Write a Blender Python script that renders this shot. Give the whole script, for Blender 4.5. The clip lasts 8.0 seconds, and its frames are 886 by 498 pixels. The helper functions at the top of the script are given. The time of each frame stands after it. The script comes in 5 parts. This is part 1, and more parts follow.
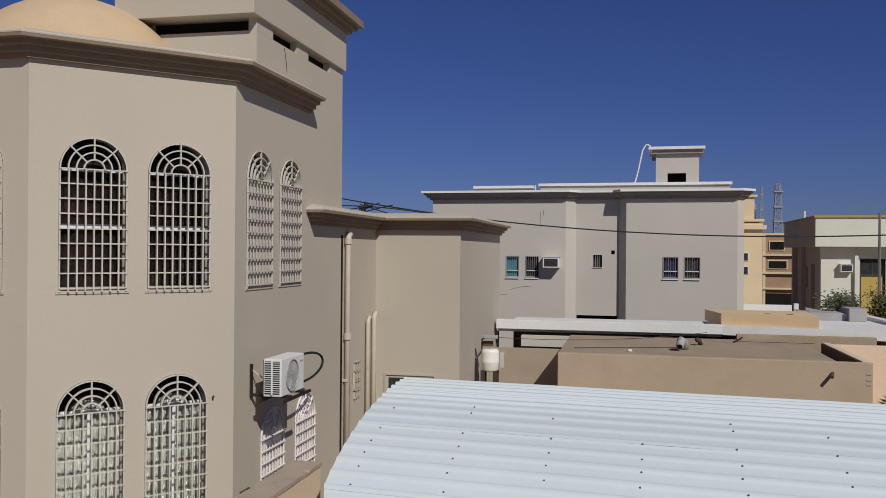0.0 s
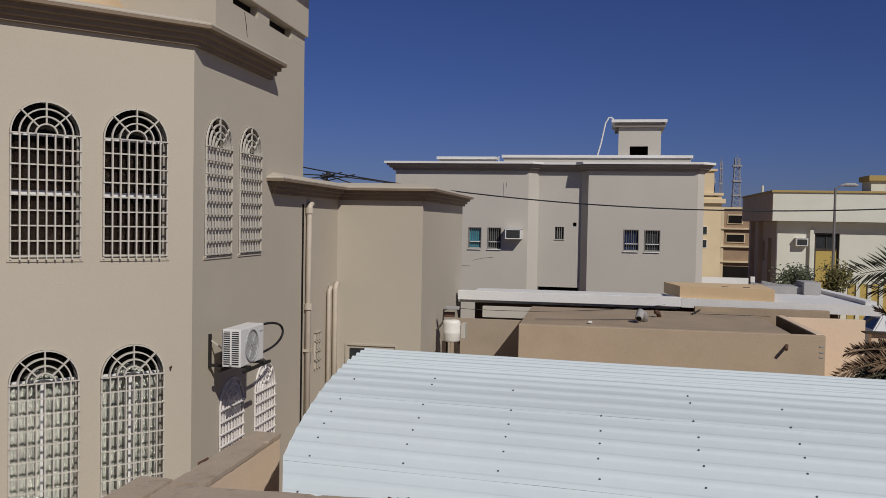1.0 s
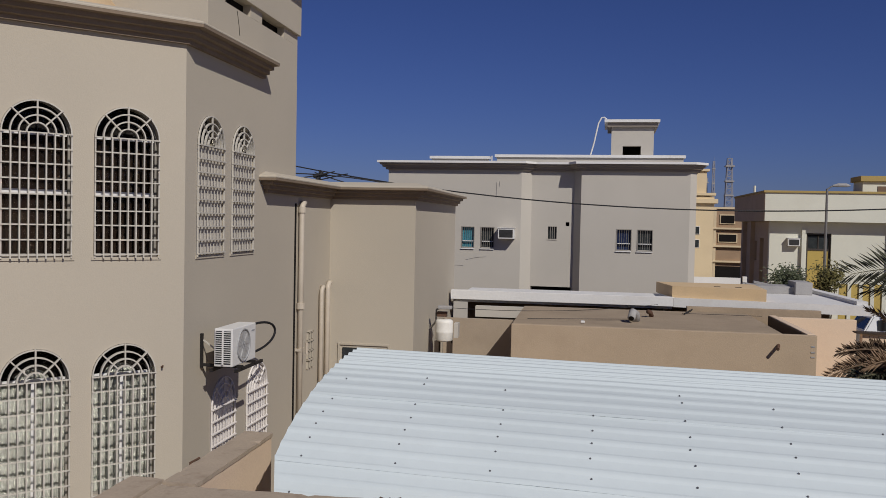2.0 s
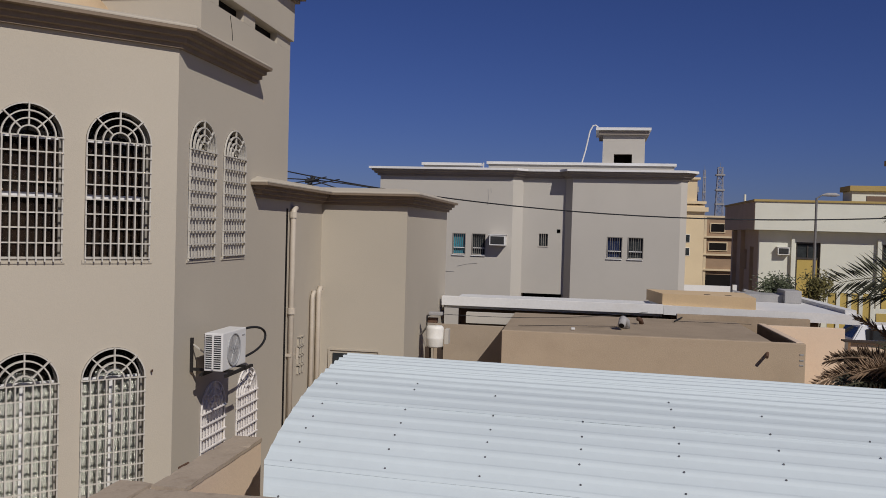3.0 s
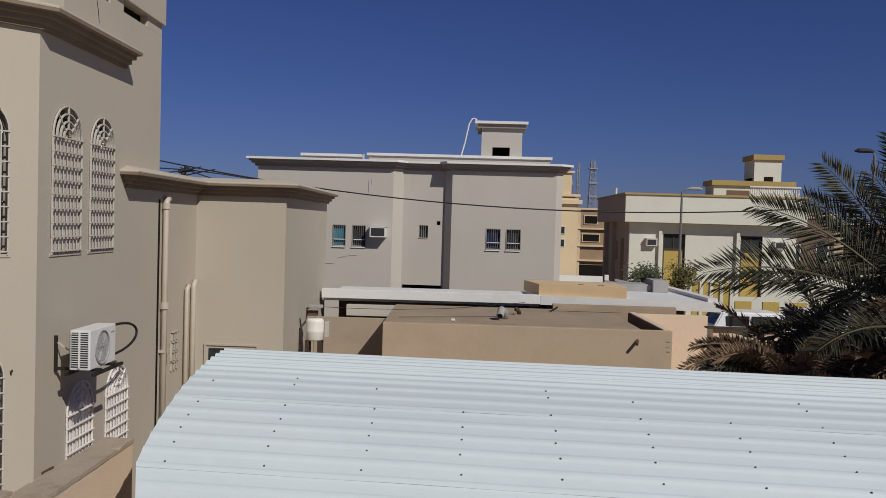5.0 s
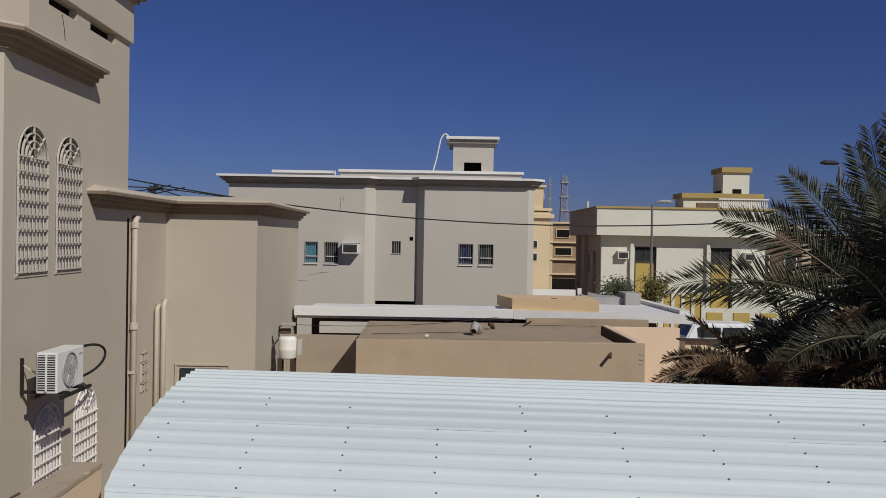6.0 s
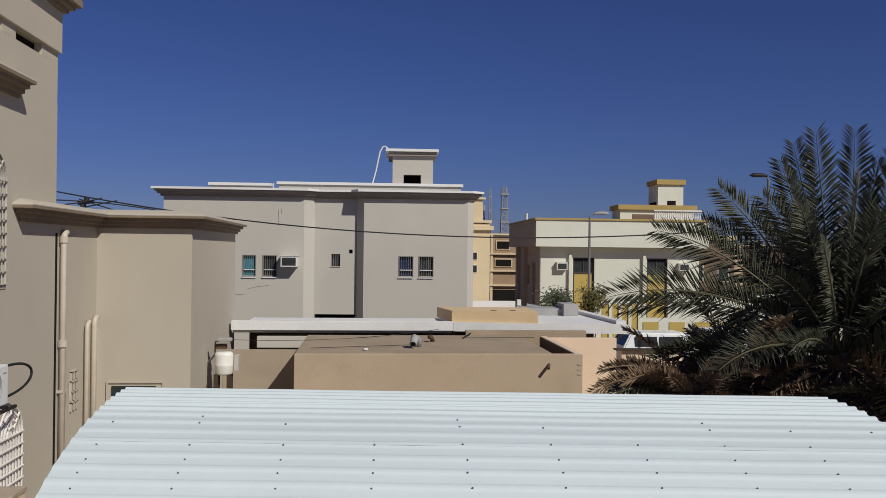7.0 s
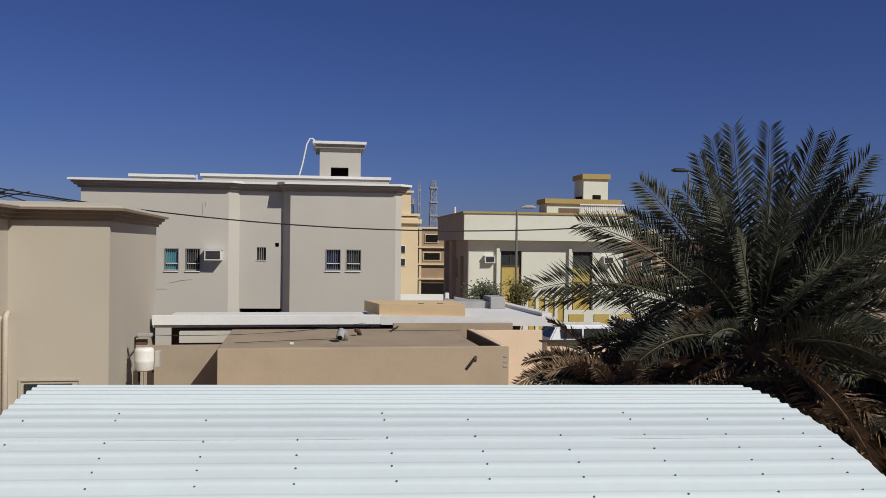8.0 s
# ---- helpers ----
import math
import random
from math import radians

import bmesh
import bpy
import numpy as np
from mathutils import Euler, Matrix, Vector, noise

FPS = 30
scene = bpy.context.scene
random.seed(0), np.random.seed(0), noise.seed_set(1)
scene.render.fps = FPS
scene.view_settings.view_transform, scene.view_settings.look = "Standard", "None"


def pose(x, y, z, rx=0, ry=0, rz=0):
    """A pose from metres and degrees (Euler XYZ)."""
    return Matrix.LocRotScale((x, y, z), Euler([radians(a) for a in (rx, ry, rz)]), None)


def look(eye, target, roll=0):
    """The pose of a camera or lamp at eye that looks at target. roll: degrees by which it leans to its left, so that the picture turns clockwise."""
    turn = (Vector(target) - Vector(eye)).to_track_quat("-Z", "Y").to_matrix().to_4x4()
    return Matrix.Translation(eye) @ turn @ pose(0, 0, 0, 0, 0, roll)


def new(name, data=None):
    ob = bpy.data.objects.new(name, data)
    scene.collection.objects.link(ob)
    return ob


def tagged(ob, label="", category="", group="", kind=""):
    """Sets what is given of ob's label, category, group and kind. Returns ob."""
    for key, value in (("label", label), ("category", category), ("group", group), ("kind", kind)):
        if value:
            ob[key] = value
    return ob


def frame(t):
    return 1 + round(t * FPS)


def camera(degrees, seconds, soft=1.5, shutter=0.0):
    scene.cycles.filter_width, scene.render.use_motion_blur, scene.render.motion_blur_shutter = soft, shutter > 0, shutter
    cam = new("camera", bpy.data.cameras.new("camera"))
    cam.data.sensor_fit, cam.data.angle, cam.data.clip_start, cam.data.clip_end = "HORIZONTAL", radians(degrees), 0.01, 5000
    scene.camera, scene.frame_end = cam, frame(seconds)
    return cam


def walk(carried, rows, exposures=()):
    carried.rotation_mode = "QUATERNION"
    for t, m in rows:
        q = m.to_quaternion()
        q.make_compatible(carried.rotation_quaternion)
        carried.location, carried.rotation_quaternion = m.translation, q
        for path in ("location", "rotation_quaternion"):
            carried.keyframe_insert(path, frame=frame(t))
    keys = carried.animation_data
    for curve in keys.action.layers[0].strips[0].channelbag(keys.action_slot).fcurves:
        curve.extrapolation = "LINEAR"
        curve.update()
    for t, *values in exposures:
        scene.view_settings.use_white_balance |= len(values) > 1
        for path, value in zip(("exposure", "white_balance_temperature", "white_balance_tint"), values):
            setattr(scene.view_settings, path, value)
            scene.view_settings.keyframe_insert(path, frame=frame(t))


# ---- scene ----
# camera: seconds, x, y, rise, yaw, pitch, roll
EYE = 5.2
cam = camera(54.9, 8.0, soft=0.8)
ROWS = [
    (0.0, 0.000, -0.000, -0.000, 12.29, 0.11, 0.46),
    (0.5, -0.006, 0.070, 0.010, 10.96, -1.47, 0.83),
    (1.0, -0.008, 0.071, 0.009, 9.75, -1.85, 1.06),
    (1.5, -0.006, 0.090, 0.016, 9.53, -2.04, 0.97),
    (3.0, 0.003, 0.057, 0.003, 8.71, -1.43, 1.60),
    (3.5, -0.001, 0.083, 0.017, 8.43, -2.22, 1.14),
    (4.0, -0.022, 0.100, 0.042, 6.00, -2.18, 1.58),
    (4.5, -0.004, 0.077, 0.012, 2.96, -1.60, 1.54),
    (5.0, -0.009, 0.081, 0.017, 0.66, -1.78, 1.70),
    (6.5, 0.027, 0.109, 0.041, -2.51, -0.13, 0.70),
    (7.0, 0.059, 0.109, 0.051, -5.04, 0.13, 0.69),
    (7.5, 0.069, 0.121, 0.043, -7.23, 0.38, 0.50),
    (8.0, 0.113, 0.148, 0.037, -9.80, -0.24, 0.68),
]


def eye_pose(x, y, z, yaw, pitch, roll):
    a, b = radians(yaw), radians(pitch)
    eye = Vector((x, y, EYE + z))
    return look(eye, eye + Vector((-math.sin(a) * math.cos(b), math.cos(a) * math.cos(b), math.sin(b))), roll)


walk(cam, [(t, eye_pose(*r)) for t, *r in ROWS], [(0.0, -0.41, 6350, 10.8), (0.7, -0.50, 6400, 11), (1.5, -0.50, 6400, 11.5), (3.5, -0.51, 6350, 12.8), (4.5, -0.49, 6450, 11.5), (6.5, -0.38, 6450, 9), (8.0, -0.20, 6450, 8.5)])

# ---- light ----
SUN_WAY = Vector((-0.76, 1.0, -1.04)).normalized()
sun_data = bpy.data.lights.new("sun", "SUN")
sun_data.energy, sun_data.angle, sun_data.color = 4.6, radians(0.53), (1.0, 0.955, 0.87)
sun = new("sun", sun_data)
sun.matrix_world = look(Vector((0, 0, 60)), Vector((0, 0, 60)) + SUN_WAY)
world = bpy.data.worlds.new("sky")
scene.world = world
world.use_nodes = True
wn = world.node_tree.nodes
sky = wn.new("ShaderNodeTexSky")
sky.sky_type, sky.sun_disc = "NISHITA", False
sky.sun_elevation = math.asin(-SUN_WAY.z)
sky.sun_rotation = math.atan2(-SUN_WAY.x, -SUN_WAY.y)
sky.air_density, sky.dust_density, sky.ozone_density, sky.altitude = 1.0, 0.4, 3.0, 600
wn["Background"].inputs["Strength"].default_value = 0.040
# clear desert air: a deeper blue than the standard atmosphere
deep = wn.new("ShaderNodeMix")
deep.data_type, deep.blend_type = "RGBA", "MULTIPLY"
deep.inputs[0].default_value = 1.0
deep.inputs[7].default_value = (0.59, 0.70, 1.34, 1)
world.node_tree.links.new(sky.outputs[0], deep.inputs[6])
world.node_tree.links.new(deep.outputs[2], wn["Background"].inputs["Color"])


# ---- materials ----
def material(name, colour, rough=0.85, vary=0.12, grain=40.0, patch=0.6, bump=0.15, metal=0.0, dirt=None, dirt_at=0.62, streaks=False, spec=0.3, each=0.0, dirt_scale=1.3):
    """Procedural paint, plaster, metal: patches and grain in the colour, fine relief, optional dirt."""
    m = bpy.data.materials.new(name)
    m.use_nodes = True
    nt = m.node_tree
    b = nt.nodes["Principled BSDF"]
    N, K = nt.nodes.new, nt.links.new
    tc = N("ShaderNodeTexCoord")
    big, small = N("ShaderNodeTexNoise"), N("ShaderNodeTexNoise")
    big.inputs["Scale"].default_value, big.inputs["Detail"].default_value = patch, 5
    small.inputs["Scale"].default_value, small.inputs["Detail"].default_value = grain, 3
    for n in (big, small):
        K(tc.outputs["Object"], n.inputs["Vector"])
    mix = N("ShaderNodeMix")
    mix.data_type = "FLOAT"
    mix.inputs[0].default_value = 0.4
    K(big.outputs["Fac"], mix.inputs[2])
    K(small.outputs["Fac"], mix.inputs[3])
    ramp = N("ShaderNodeValToRGB")
    lo = [max(0.0, c * (1 - vary * 1.6)) for c in colour]
    hi = [min(1.0, c * (1 + vary * 1.2)) for c in colour]
    ramp.color_ramp.elements[0].position, ramp.color_ramp.elements[0].color = 0.3, (*lo, 1)
    ramp.color_ramp.elements[1].position, ramp.color_ramp.elements[1].color = 0.7, (*hi, 1)
    K(mix.outputs[0], ramp.inputs[0])
    out = ramp.outputs[0]
    if dirt:
        d, dm, dr = N("ShaderNodeTexNoise"), N("ShaderNodeMix"), N("ShaderNodeValToRGB")
        dm.data_type = "RGBA"
        d.inputs["Scale"].default_value, d.inputs["Detail"].default_value = dirt_scale, 7
        d.inputs["Roughness"].default_value = 0.65
        mp = N("ShaderNodeMapping")
        mp.inputs["Scale"].default_value = (2.2, 2.2, 0.25) if streaks else (1, 1, 1)
        K(tc.outputs["Object"], mp.inputs[0])
        K(mp.outputs[0], d.inputs["Vector"])
        dr.color_ramp.elements[0].position, dr.color_ramp.elements[1].position = dirt_at - 0.14, dirt_at + 0.16
        dr.color_ramp.elements[1].color = (0.75, 0.75, 0.75, 1)
        K(d.outputs["Fac"], dr.inputs[0])
        K(dr.outputs[0], dm.inputs[0])
        K(out, dm.inputs[6])
        dm.inputs[7].default_value = (*dirt, 1)
        out = dm.outputs[2]
    if each:
        info, hs, ma = N("ShaderNodeObjectInfo"), N("ShaderNodeHueSaturation"), N("ShaderNodeMapRange")
        ma.inputs[3].default_value, ma.inputs[4].default_value = 1 - each, 1 + each
        K(info.outputs["Random"], ma.inputs[0])
        K(ma.outputs[0], hs.inputs["Value"])
        K(out, hs.inputs["Color"])
        out = hs.outputs[0]
    K(out, b.inputs["Base Color"])
    b.inputs["Roughness"].default_value, b.inputs["Metallic"].default_value = rough, metal
    b.inputs["Specular IOR Level"].default_value = spec
    if bump:
        bp = N("ShaderNodeBump")
        bp.inputs["Strength"].default_value, bp.inputs["Distance"].default_value = bump, 0.02
        K(small.outputs["Fac"], bp.inputs["Height"])
        K(bp.outputs[0], b.inputs["Normal"])
    return m


def glass_material(name, tint, rough=0.05):
    m = bpy.data.materials.new(name)
    m.use_nodes = True
    b = m.node_tree.nodes["Principled BSDF"]
    b.inputs["Base Color"].default_value = (*tint, 1)
    b.inputs["Roughness"].default_value = rough
    b.inputs["Transmission Weight"].default_value = 1.0
    b.inputs["IOR"].default_value = 1.10
    return m


M_PLASTER = material("beige_plaster", (0.466, 0.416, 0.334), 0.9, 0.05, 60, 0.35, 0.12, dirt=(0.438, 0.388, 0.308), dirt_scale=0.7)
# plaster darkened to brown: the shade under the cornice lip is in the colour
M_CORNICE = material("shaded_cornice_plaster", (0.245, 0.188, 0.135), 0.9, 0.07, 50, 0.8, 0.12, dirt=(0.19, 0.145, 0.10), streaks=True)
M_DOME = material("ochre_plaster", (0.54, 0.40, 0.25), 0.85, 0.06, 40, 0.6, 0.1, dirt=(0.47, 0.35, 0.22))
M_GREY = material("grey_plaster", (0.48, 0.449, 0.394), 0.9, 0.04, 50, 0.35, 0.1, dirt=(0.45, 0.42, 0.366), dirt_at=0.62, dirt_scale=0.5)
# wall grey taken darker, overhang shade included in the colour
M_GREYCORNICE = material("shaded_grey_cornice", (0.27, 0.235, 0.20), 0.9, 0.08, 40, 1, 0.1)
M_ROOFWHITE = material("white_roof_coat", (0.70, 0.69, 0.665), 0.7, 0.05, 20, 0.8, 0.1, dirt=(0.6, 0.57, 0.52), dirt_at=0.68)
M_CREAM = material("cream_paint", (0.64, 0.635, 0.54), 0.85, 0.03, 30, 0.4, 0.08, dirt=(0.60, 0.59, 0.495))
M_TRIM = material("faded_mustard_trim", (0.39, 0.285, 0.105), 0.8, 0.08, 30, 0.5, 0.08)
M_YELLOW = material("mustard_paint", (0.47, 0.345, 0.10), 0.8, 0.08, 30, 0.5, 0.08)
M_PALEYELLOW = material("pale_yellow_plaster", (0.66, 0.535, 0.345), 0.85, 0.06, 30, 0.5, 0.1, dirt=(0.6, 0.475, 0.31))
M_OCHREBOX = material("ochre_box_plaster", (0.64, 0.47, 0.275), 0.85, 0.06, 30, 0.5, 0.1, dirt=(0.56, 0.42, 0.26))
# own colour of the tan buildings; also paints the cream house's shaded side
M_TAN = material("tan_plaster_and_shade", (0.45, 0.35, 0.245), 0.92, 0.06, 45, 0.4, 0.2, dirt=(0.38, 0.29, 0.2))
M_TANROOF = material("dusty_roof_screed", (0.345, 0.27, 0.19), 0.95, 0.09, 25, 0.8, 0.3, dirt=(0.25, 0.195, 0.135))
M_PEACH = material("peach_plaster", (0.70, 0.545, 0.395), 0.9, 0.05, 45, 0.5, 0.15, dirt=(0.62, 0.46, 0.33), dirt_at=0.66)
M_COPING = material("worn_cement_coping", (0.40, 0.325, 0.245), 0.95, 0.08, 30, 2.0, 0.25, dirt=(0.20, 0.145, 0.10), dirt_at=0.68, dirt_scale=5.0)
M_SHEET = material("white_coated_steel", (0.625, 0.69, 0.695), 0.5, 0.025, 9, 0.7, 0.02, dirt=(0.60, 0.65, 0.655), dirt_at=0.66, spec=0.5, each=0.012)
M_SCREW = material("screw_head", (0.16, 0.16, 0.17), 0.5, 0.1, 50, 2, 0.0, metal=0.3)
M_WHITEMETAL = material("white_painted_iron", (0.51, 0.48, 0.42), 0.6, 0.06, 60, 3, 0.05, dirt=(0.5, 0.46, 0.40), dirt_at=0.66)
M_ALU = material("white_aluminium", (0.72, 0.71, 0.69), 0.45, 0.04, 30, 2, 0.03)
M_OLDALU = material("weathered_aluminium", (0.27, 0.25, 0.22), 0.6, 0.1, 30, 2, 0.03)
M_ALLEY = material("brown_beige_plaster", (0.37, 0.30, 0.225), 0.92, 0.06, 40, 0.8, 0.2, dirt=(0.30, 0.24, 0.18))
M_DARKFRAME = material("dark_brown_frame", (0.055, 0.045, 0.038), 0.6, 0.15, 30, 2, 0.05)
# dark brown of ledge, chips and tank legs; also paints the parapet's shade
M_DARKBROWN = material("dark_brown_coat", (0.06, 0.042, 0.03), 0.85, 0.2, 30, 2, 0.2)
M_LOUVRE = material("grimy_louvre", (0.07, 0.068, 0.064), 0.6, 0.2, 40, 4, 0.0)
M_DARKWOOD = material("dark_brown_shutter", (0.018, 0.011, 0.008), 0.7, 0.3, 30, 2, 0.1, spec=0.1)
M_CURTAIN = material("pale_curtain", (0.42, 0.43, 0.40), 0.9, 0.25, 14, 2.5, 0.1)
# near-black for cracks and holes, and painted darkness of unlit space behind openings
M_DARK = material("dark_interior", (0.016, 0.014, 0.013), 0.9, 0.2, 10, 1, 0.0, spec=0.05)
M_GLASS = glass_material("window_glass", (0.84, 0.83, 0.79))
M_TEALGLASS = material("teal_window_film", (0.05, 0.22, 0.28), 0.12, 0.2, 20, 4, 0.0, spec=0.12)
M_BLUEGLASS = material("blue_grey_window", (0.022, 0.032, 0.075), 0.2, 0.2, 20, 4, 0.0, spec=0.1)
M_GREYGLASS = material("grey_window", (0.035, 0.04, 0.042), 0.12, 0.2, 20, 4, 0.0, spec=0.12)
M_ACWHITE = material("off_white_appliance", (0.70, 0.69, 0.66), 0.5, 0.04, 30, 3, 0.02, dirt=(0.55, 0.52, 0.46), dirt_at=0.7)
M_ACDARK = material("appliance_grille_dark", (0.035, 0.035, 0.035), 0.6, 0.1, 30, 3, 0.0)
M_SHUTTER = material("white_roller_shutter", (0.74, 0.70, 0.66), 0.7, 0.04, 40, 2, 0.05)
M_BLIND = material("cream_roller_shutter", (0.53, 0.49, 0.425), 0.8, 0.05, 40, 2, 0.05)
M_FANDISH = material("silver_fan_dish", (0.52, 0.52, 0.51), 0.3, 0.08, 30, 3, 0.0, metal=0.25)
M_FAN = material("grey_fan_guard", (0.36, 0.36, 0.36), 0.45, 0.1, 30, 3, 0.05)
M_BLACK = material("black_painted_steel", (0.020, 0.018, 0.017), 0.6, 0.2, 40, 3, 0.05)
M_RUBBER = material("black_rubber_hose", (0.015, 0.015, 0.016), 0.7, 0.2, 40, 3, 0.05)
M_PIPE = material("beige_plastic_pipe", (0.54, 0.475, 0.385), 0.5, 0.06, 30, 2, 0.02, dirt=(0.45, 0.37, 0.28))
M_TANK = material("white_plastic_tank", (0.76, 0.74, 0.68), 0.5, 0.05, 30, 3, 0.05, dirt=(0.5, 0.46, 0.38), dirt_at=0.68)
M_RUST = material("rusty_steel", (0.10, 0.055, 0.035), 0.85, 0.3, 40, 6, 0.2)
M_CONCRETE = material("grey_concrete", (0.34, 0.33, 0.32), 0.9, 0.12, 30, 1.5, 0.3)
M_CABLE = material("black_cable", (0.018, 0.018, 0.02), 0.7, 0.1, 40, 3, 0.0)
M_POLE = material("galvanised_pole", (0.22, 0.21, 0.20), 0.5, 0.1, 40, 2, 0.05, metal=0.5)
M_MAST = material("mast_steel", (0.24, 0.25, 0.30), 0.6, 0.1, 10, 1, 0.0)
M_SAND = material("sandy_ground", (0.34, 0.265, 0.18), 0.97, 0.18, 6, 0.12, 0.4, dirt=(0.24, 0.19, 0.14))
M_BRICKTAN = material("tan_brickwork", (0.34, 0.235, 0.15), 0.9, 0.1, 20, 1, 0.2)
# brown lowered to include shade behind the palm and below the white slab
M_BROWNHOUSE = material("brown_plaster_and_shade", (0.17, 0.115, 0.08), 0.9, 0.1, 20, 1, 0.1)
M_CAR = material("white_car_paint", (0.75, 0.75, 0.74), 0.3, 0.03, 20, 2, 0.0, spec=0.5)
M_CARGLASS = material("dark_car_glass", (0.02, 0.025, 0.03), 0.08, 0.1, 20, 2, 0.0, spec=0.6)
M_TYRE = material("tyre_rubber", (0.02, 0.02, 0.02), 0.85, 0.1, 40, 4, 0.1)
M_FROND = material("palm_leaflet", (0.078, 0.081, 0.056), 0.6, 0.35, 12, 2.0, 0.05, each=0.4, spec=0.12)
M_RACHIS = material("palm_rachis", (0.095, 0.09, 0.052), 0.6, 0.2, 20, 3, 0.1)
M_DEADFROND = material("dry_palm_leaflet", (0.20, 0.135, 0.085), 0.8, 0.3, 12, 3, 0.05, each=0.3)
M_STRAW = material("straw_palm_leaflet", (0.25, 0.185, 0.115), 0.8, 0.3, 12, 3, 0.05, each=0.4)
M_TRUNK = material("palm_trunk_fibre", (0.12, 0.085, 0.055), 0.95, 0.3, 18, 4, 0.8)
M_LEAF = material("bush_leaf", (0.065, 0.075, 0.042), 0.6, 0.3, 10, 3, 0.0, each=0.2)
M_LEAFY = material("yellowish_bush_leaf", (0.12, 0.105, 0.035), 0.6, 0.3, 10, 3, 0.0, each=0.2)
M_BARK = material("bush_bark", (0.12, 0.09, 0.06), 0.9, 0.2, 20, 3, 0.2)

# ---- builders ----
BASE = {}


def thing(name, place, label, category, group="", kind="", turn=0.0):
    """An Empty at the base of a thing; its parts are given in unturned world metres."""
    ob = new(name)
    ob.empty_display_size = 0.2
    ob.location = place
    ob.rotation_euler = (0, 0, radians(turn))
    BASE[ob.name] = Vector(place)
    return tagged(ob, label, category, group, kind)


def part(name, bm, mat, parent, label="", smooth=False):
    base = BASE[parent.name]
    bmesh.ops.translate(bm, verts=bm.verts, vec=-base)
    bmesh.ops.recalc_face_normals(bm, faces=bm.faces)
    me = bpy.data.meshes.new(name)
    bm.to_mesh(me)
    bm.free()
    me.materials.append(mat)
    if smooth:
        for p in me.polygons:
            p.use_smooth = True
    ob = new(name, me)
    ob.parent = parent
    BASE[ob.name] = base
    if label:
        ob["label"] = label
    return ob


def solid(name, bm, mat, label, category, place=(0, 0, 0), group="", kind="", smooth=False, turn=0.0):
    """A top-level thing of one mesh."""
    base = Vector(place)
    bmesh.ops.translate(bm, verts=bm.verts, vec=-base)
    bmesh.ops.recalc_face_normals(bm, faces=bm.faces)
    me = bpy.data.meshes.new(name)
    bm.to_mesh(me)
    bm.free()
    me.materials.append(mat)
    if smooth:
        for p in me.polygons:
            p.use_smooth = True
    ob = new(name, me)
    ob.location = base
    ob.rotation_euler = (0, 0, radians(turn))
    BASE[ob.name] = base
    return tagged(ob, label, category, group, kind)


def box(bm, x0, x1, y0, y1, z0, z1, bevel=0.0):
    r = bmesh.ops.create_cube(bm, size=1.0)
    vs = r["verts"]
    for v in vs:
        v.co = Vector(((x0 + x1) / 2 + v.co.x * (x1 - x0), (y0 + y1) / 2 + v.co.y * (y1 - y0), (z0 + z1) / 2 + v.co.z * (z1 - z0)))
    if bevel:
        es = {e for v in vs for e in v.link_edges}
        bmesh.ops.bevel(bm, geom=list(es), offset=bevel, segments=2, affect="EDGES", profile=0.6)
    return bm


def B(x0, x1, y0, y1, z0, z1, bevel=0.0):
    return box(bmesh.new(), x0, x1, y0, y1, z0, z1, bevel)


def prism(bm, pts, z0, z1):
    """An upright prism on a plan polygon."""
    lo = [bm.verts.new((x, y, z0)) for x, y in pts]
    hi = [bm.verts.new((x, y, z1)) for x, y in pts]
    n = len(pts)
    bm.faces.new(lo[::-1])
    bm.faces.new(hi)
    for i in range(n):
        bm.faces.new((lo[i], lo[(i + 1) % n], hi[(i + 1) % n], hi[i]))
    return bm


def tube(bm, path, r, sides=10, cap=True):
    """A round bar along a path; r is a number or one radius a point."""
    path = [Vector(p) for p in path]
    rs = r if isinstance(r, (list, tuple)) else [r] * len(path)
    rings, side = [], None
    for i, p in enumerate(path):
        d = (path[min(i + 1, len(path) - 1)] - path[max(i - 1, 0)]).normalized()
        if side is None:
            side = d.orthogonal().normalized()
        side = (side - d * side.dot(d)).normalized()
        up = d.cross(side)
        rings.append([bm.verts.new(p + (side * math.cos(a) + up * math.sin(a)) * rs[i]) for a in (math.tau * k / sides for k in range(sides))])
    for a, b in zip(rings, rings[1:]):
        for k in range(sides):
            bm.faces.new((a[k], a[(k + 1) % sides], b[(k + 1) % sides], b[k]))
    if cap:
        bm.faces.new(rings[0][::-1])
        bm.faces.new(rings[-1])
    return bm


def bar(bm, a, b, w, d, out):
    """A flat bar from a to b, w wide in the wall's plane and d deep along out."""
    a, b, out = Vector(a), Vector(b), Vector(out).normalized()
    s = (b - a).cross(out).normalized() * w / 2
    o = out * d
    lo = [bm.verts.new(p) for p in (a - s, a + s, b + s, b - s)]
    hi = [bm.verts.new(v.co + o) for v in lo]
    bm.faces.new(lo)
    bm.faces.new(hi[::-1])
    for i in range(4):
        bm.faces.new((lo[i], hi[i], hi[(i + 1) % 4], lo[(i + 1) % 4]))
    return bm


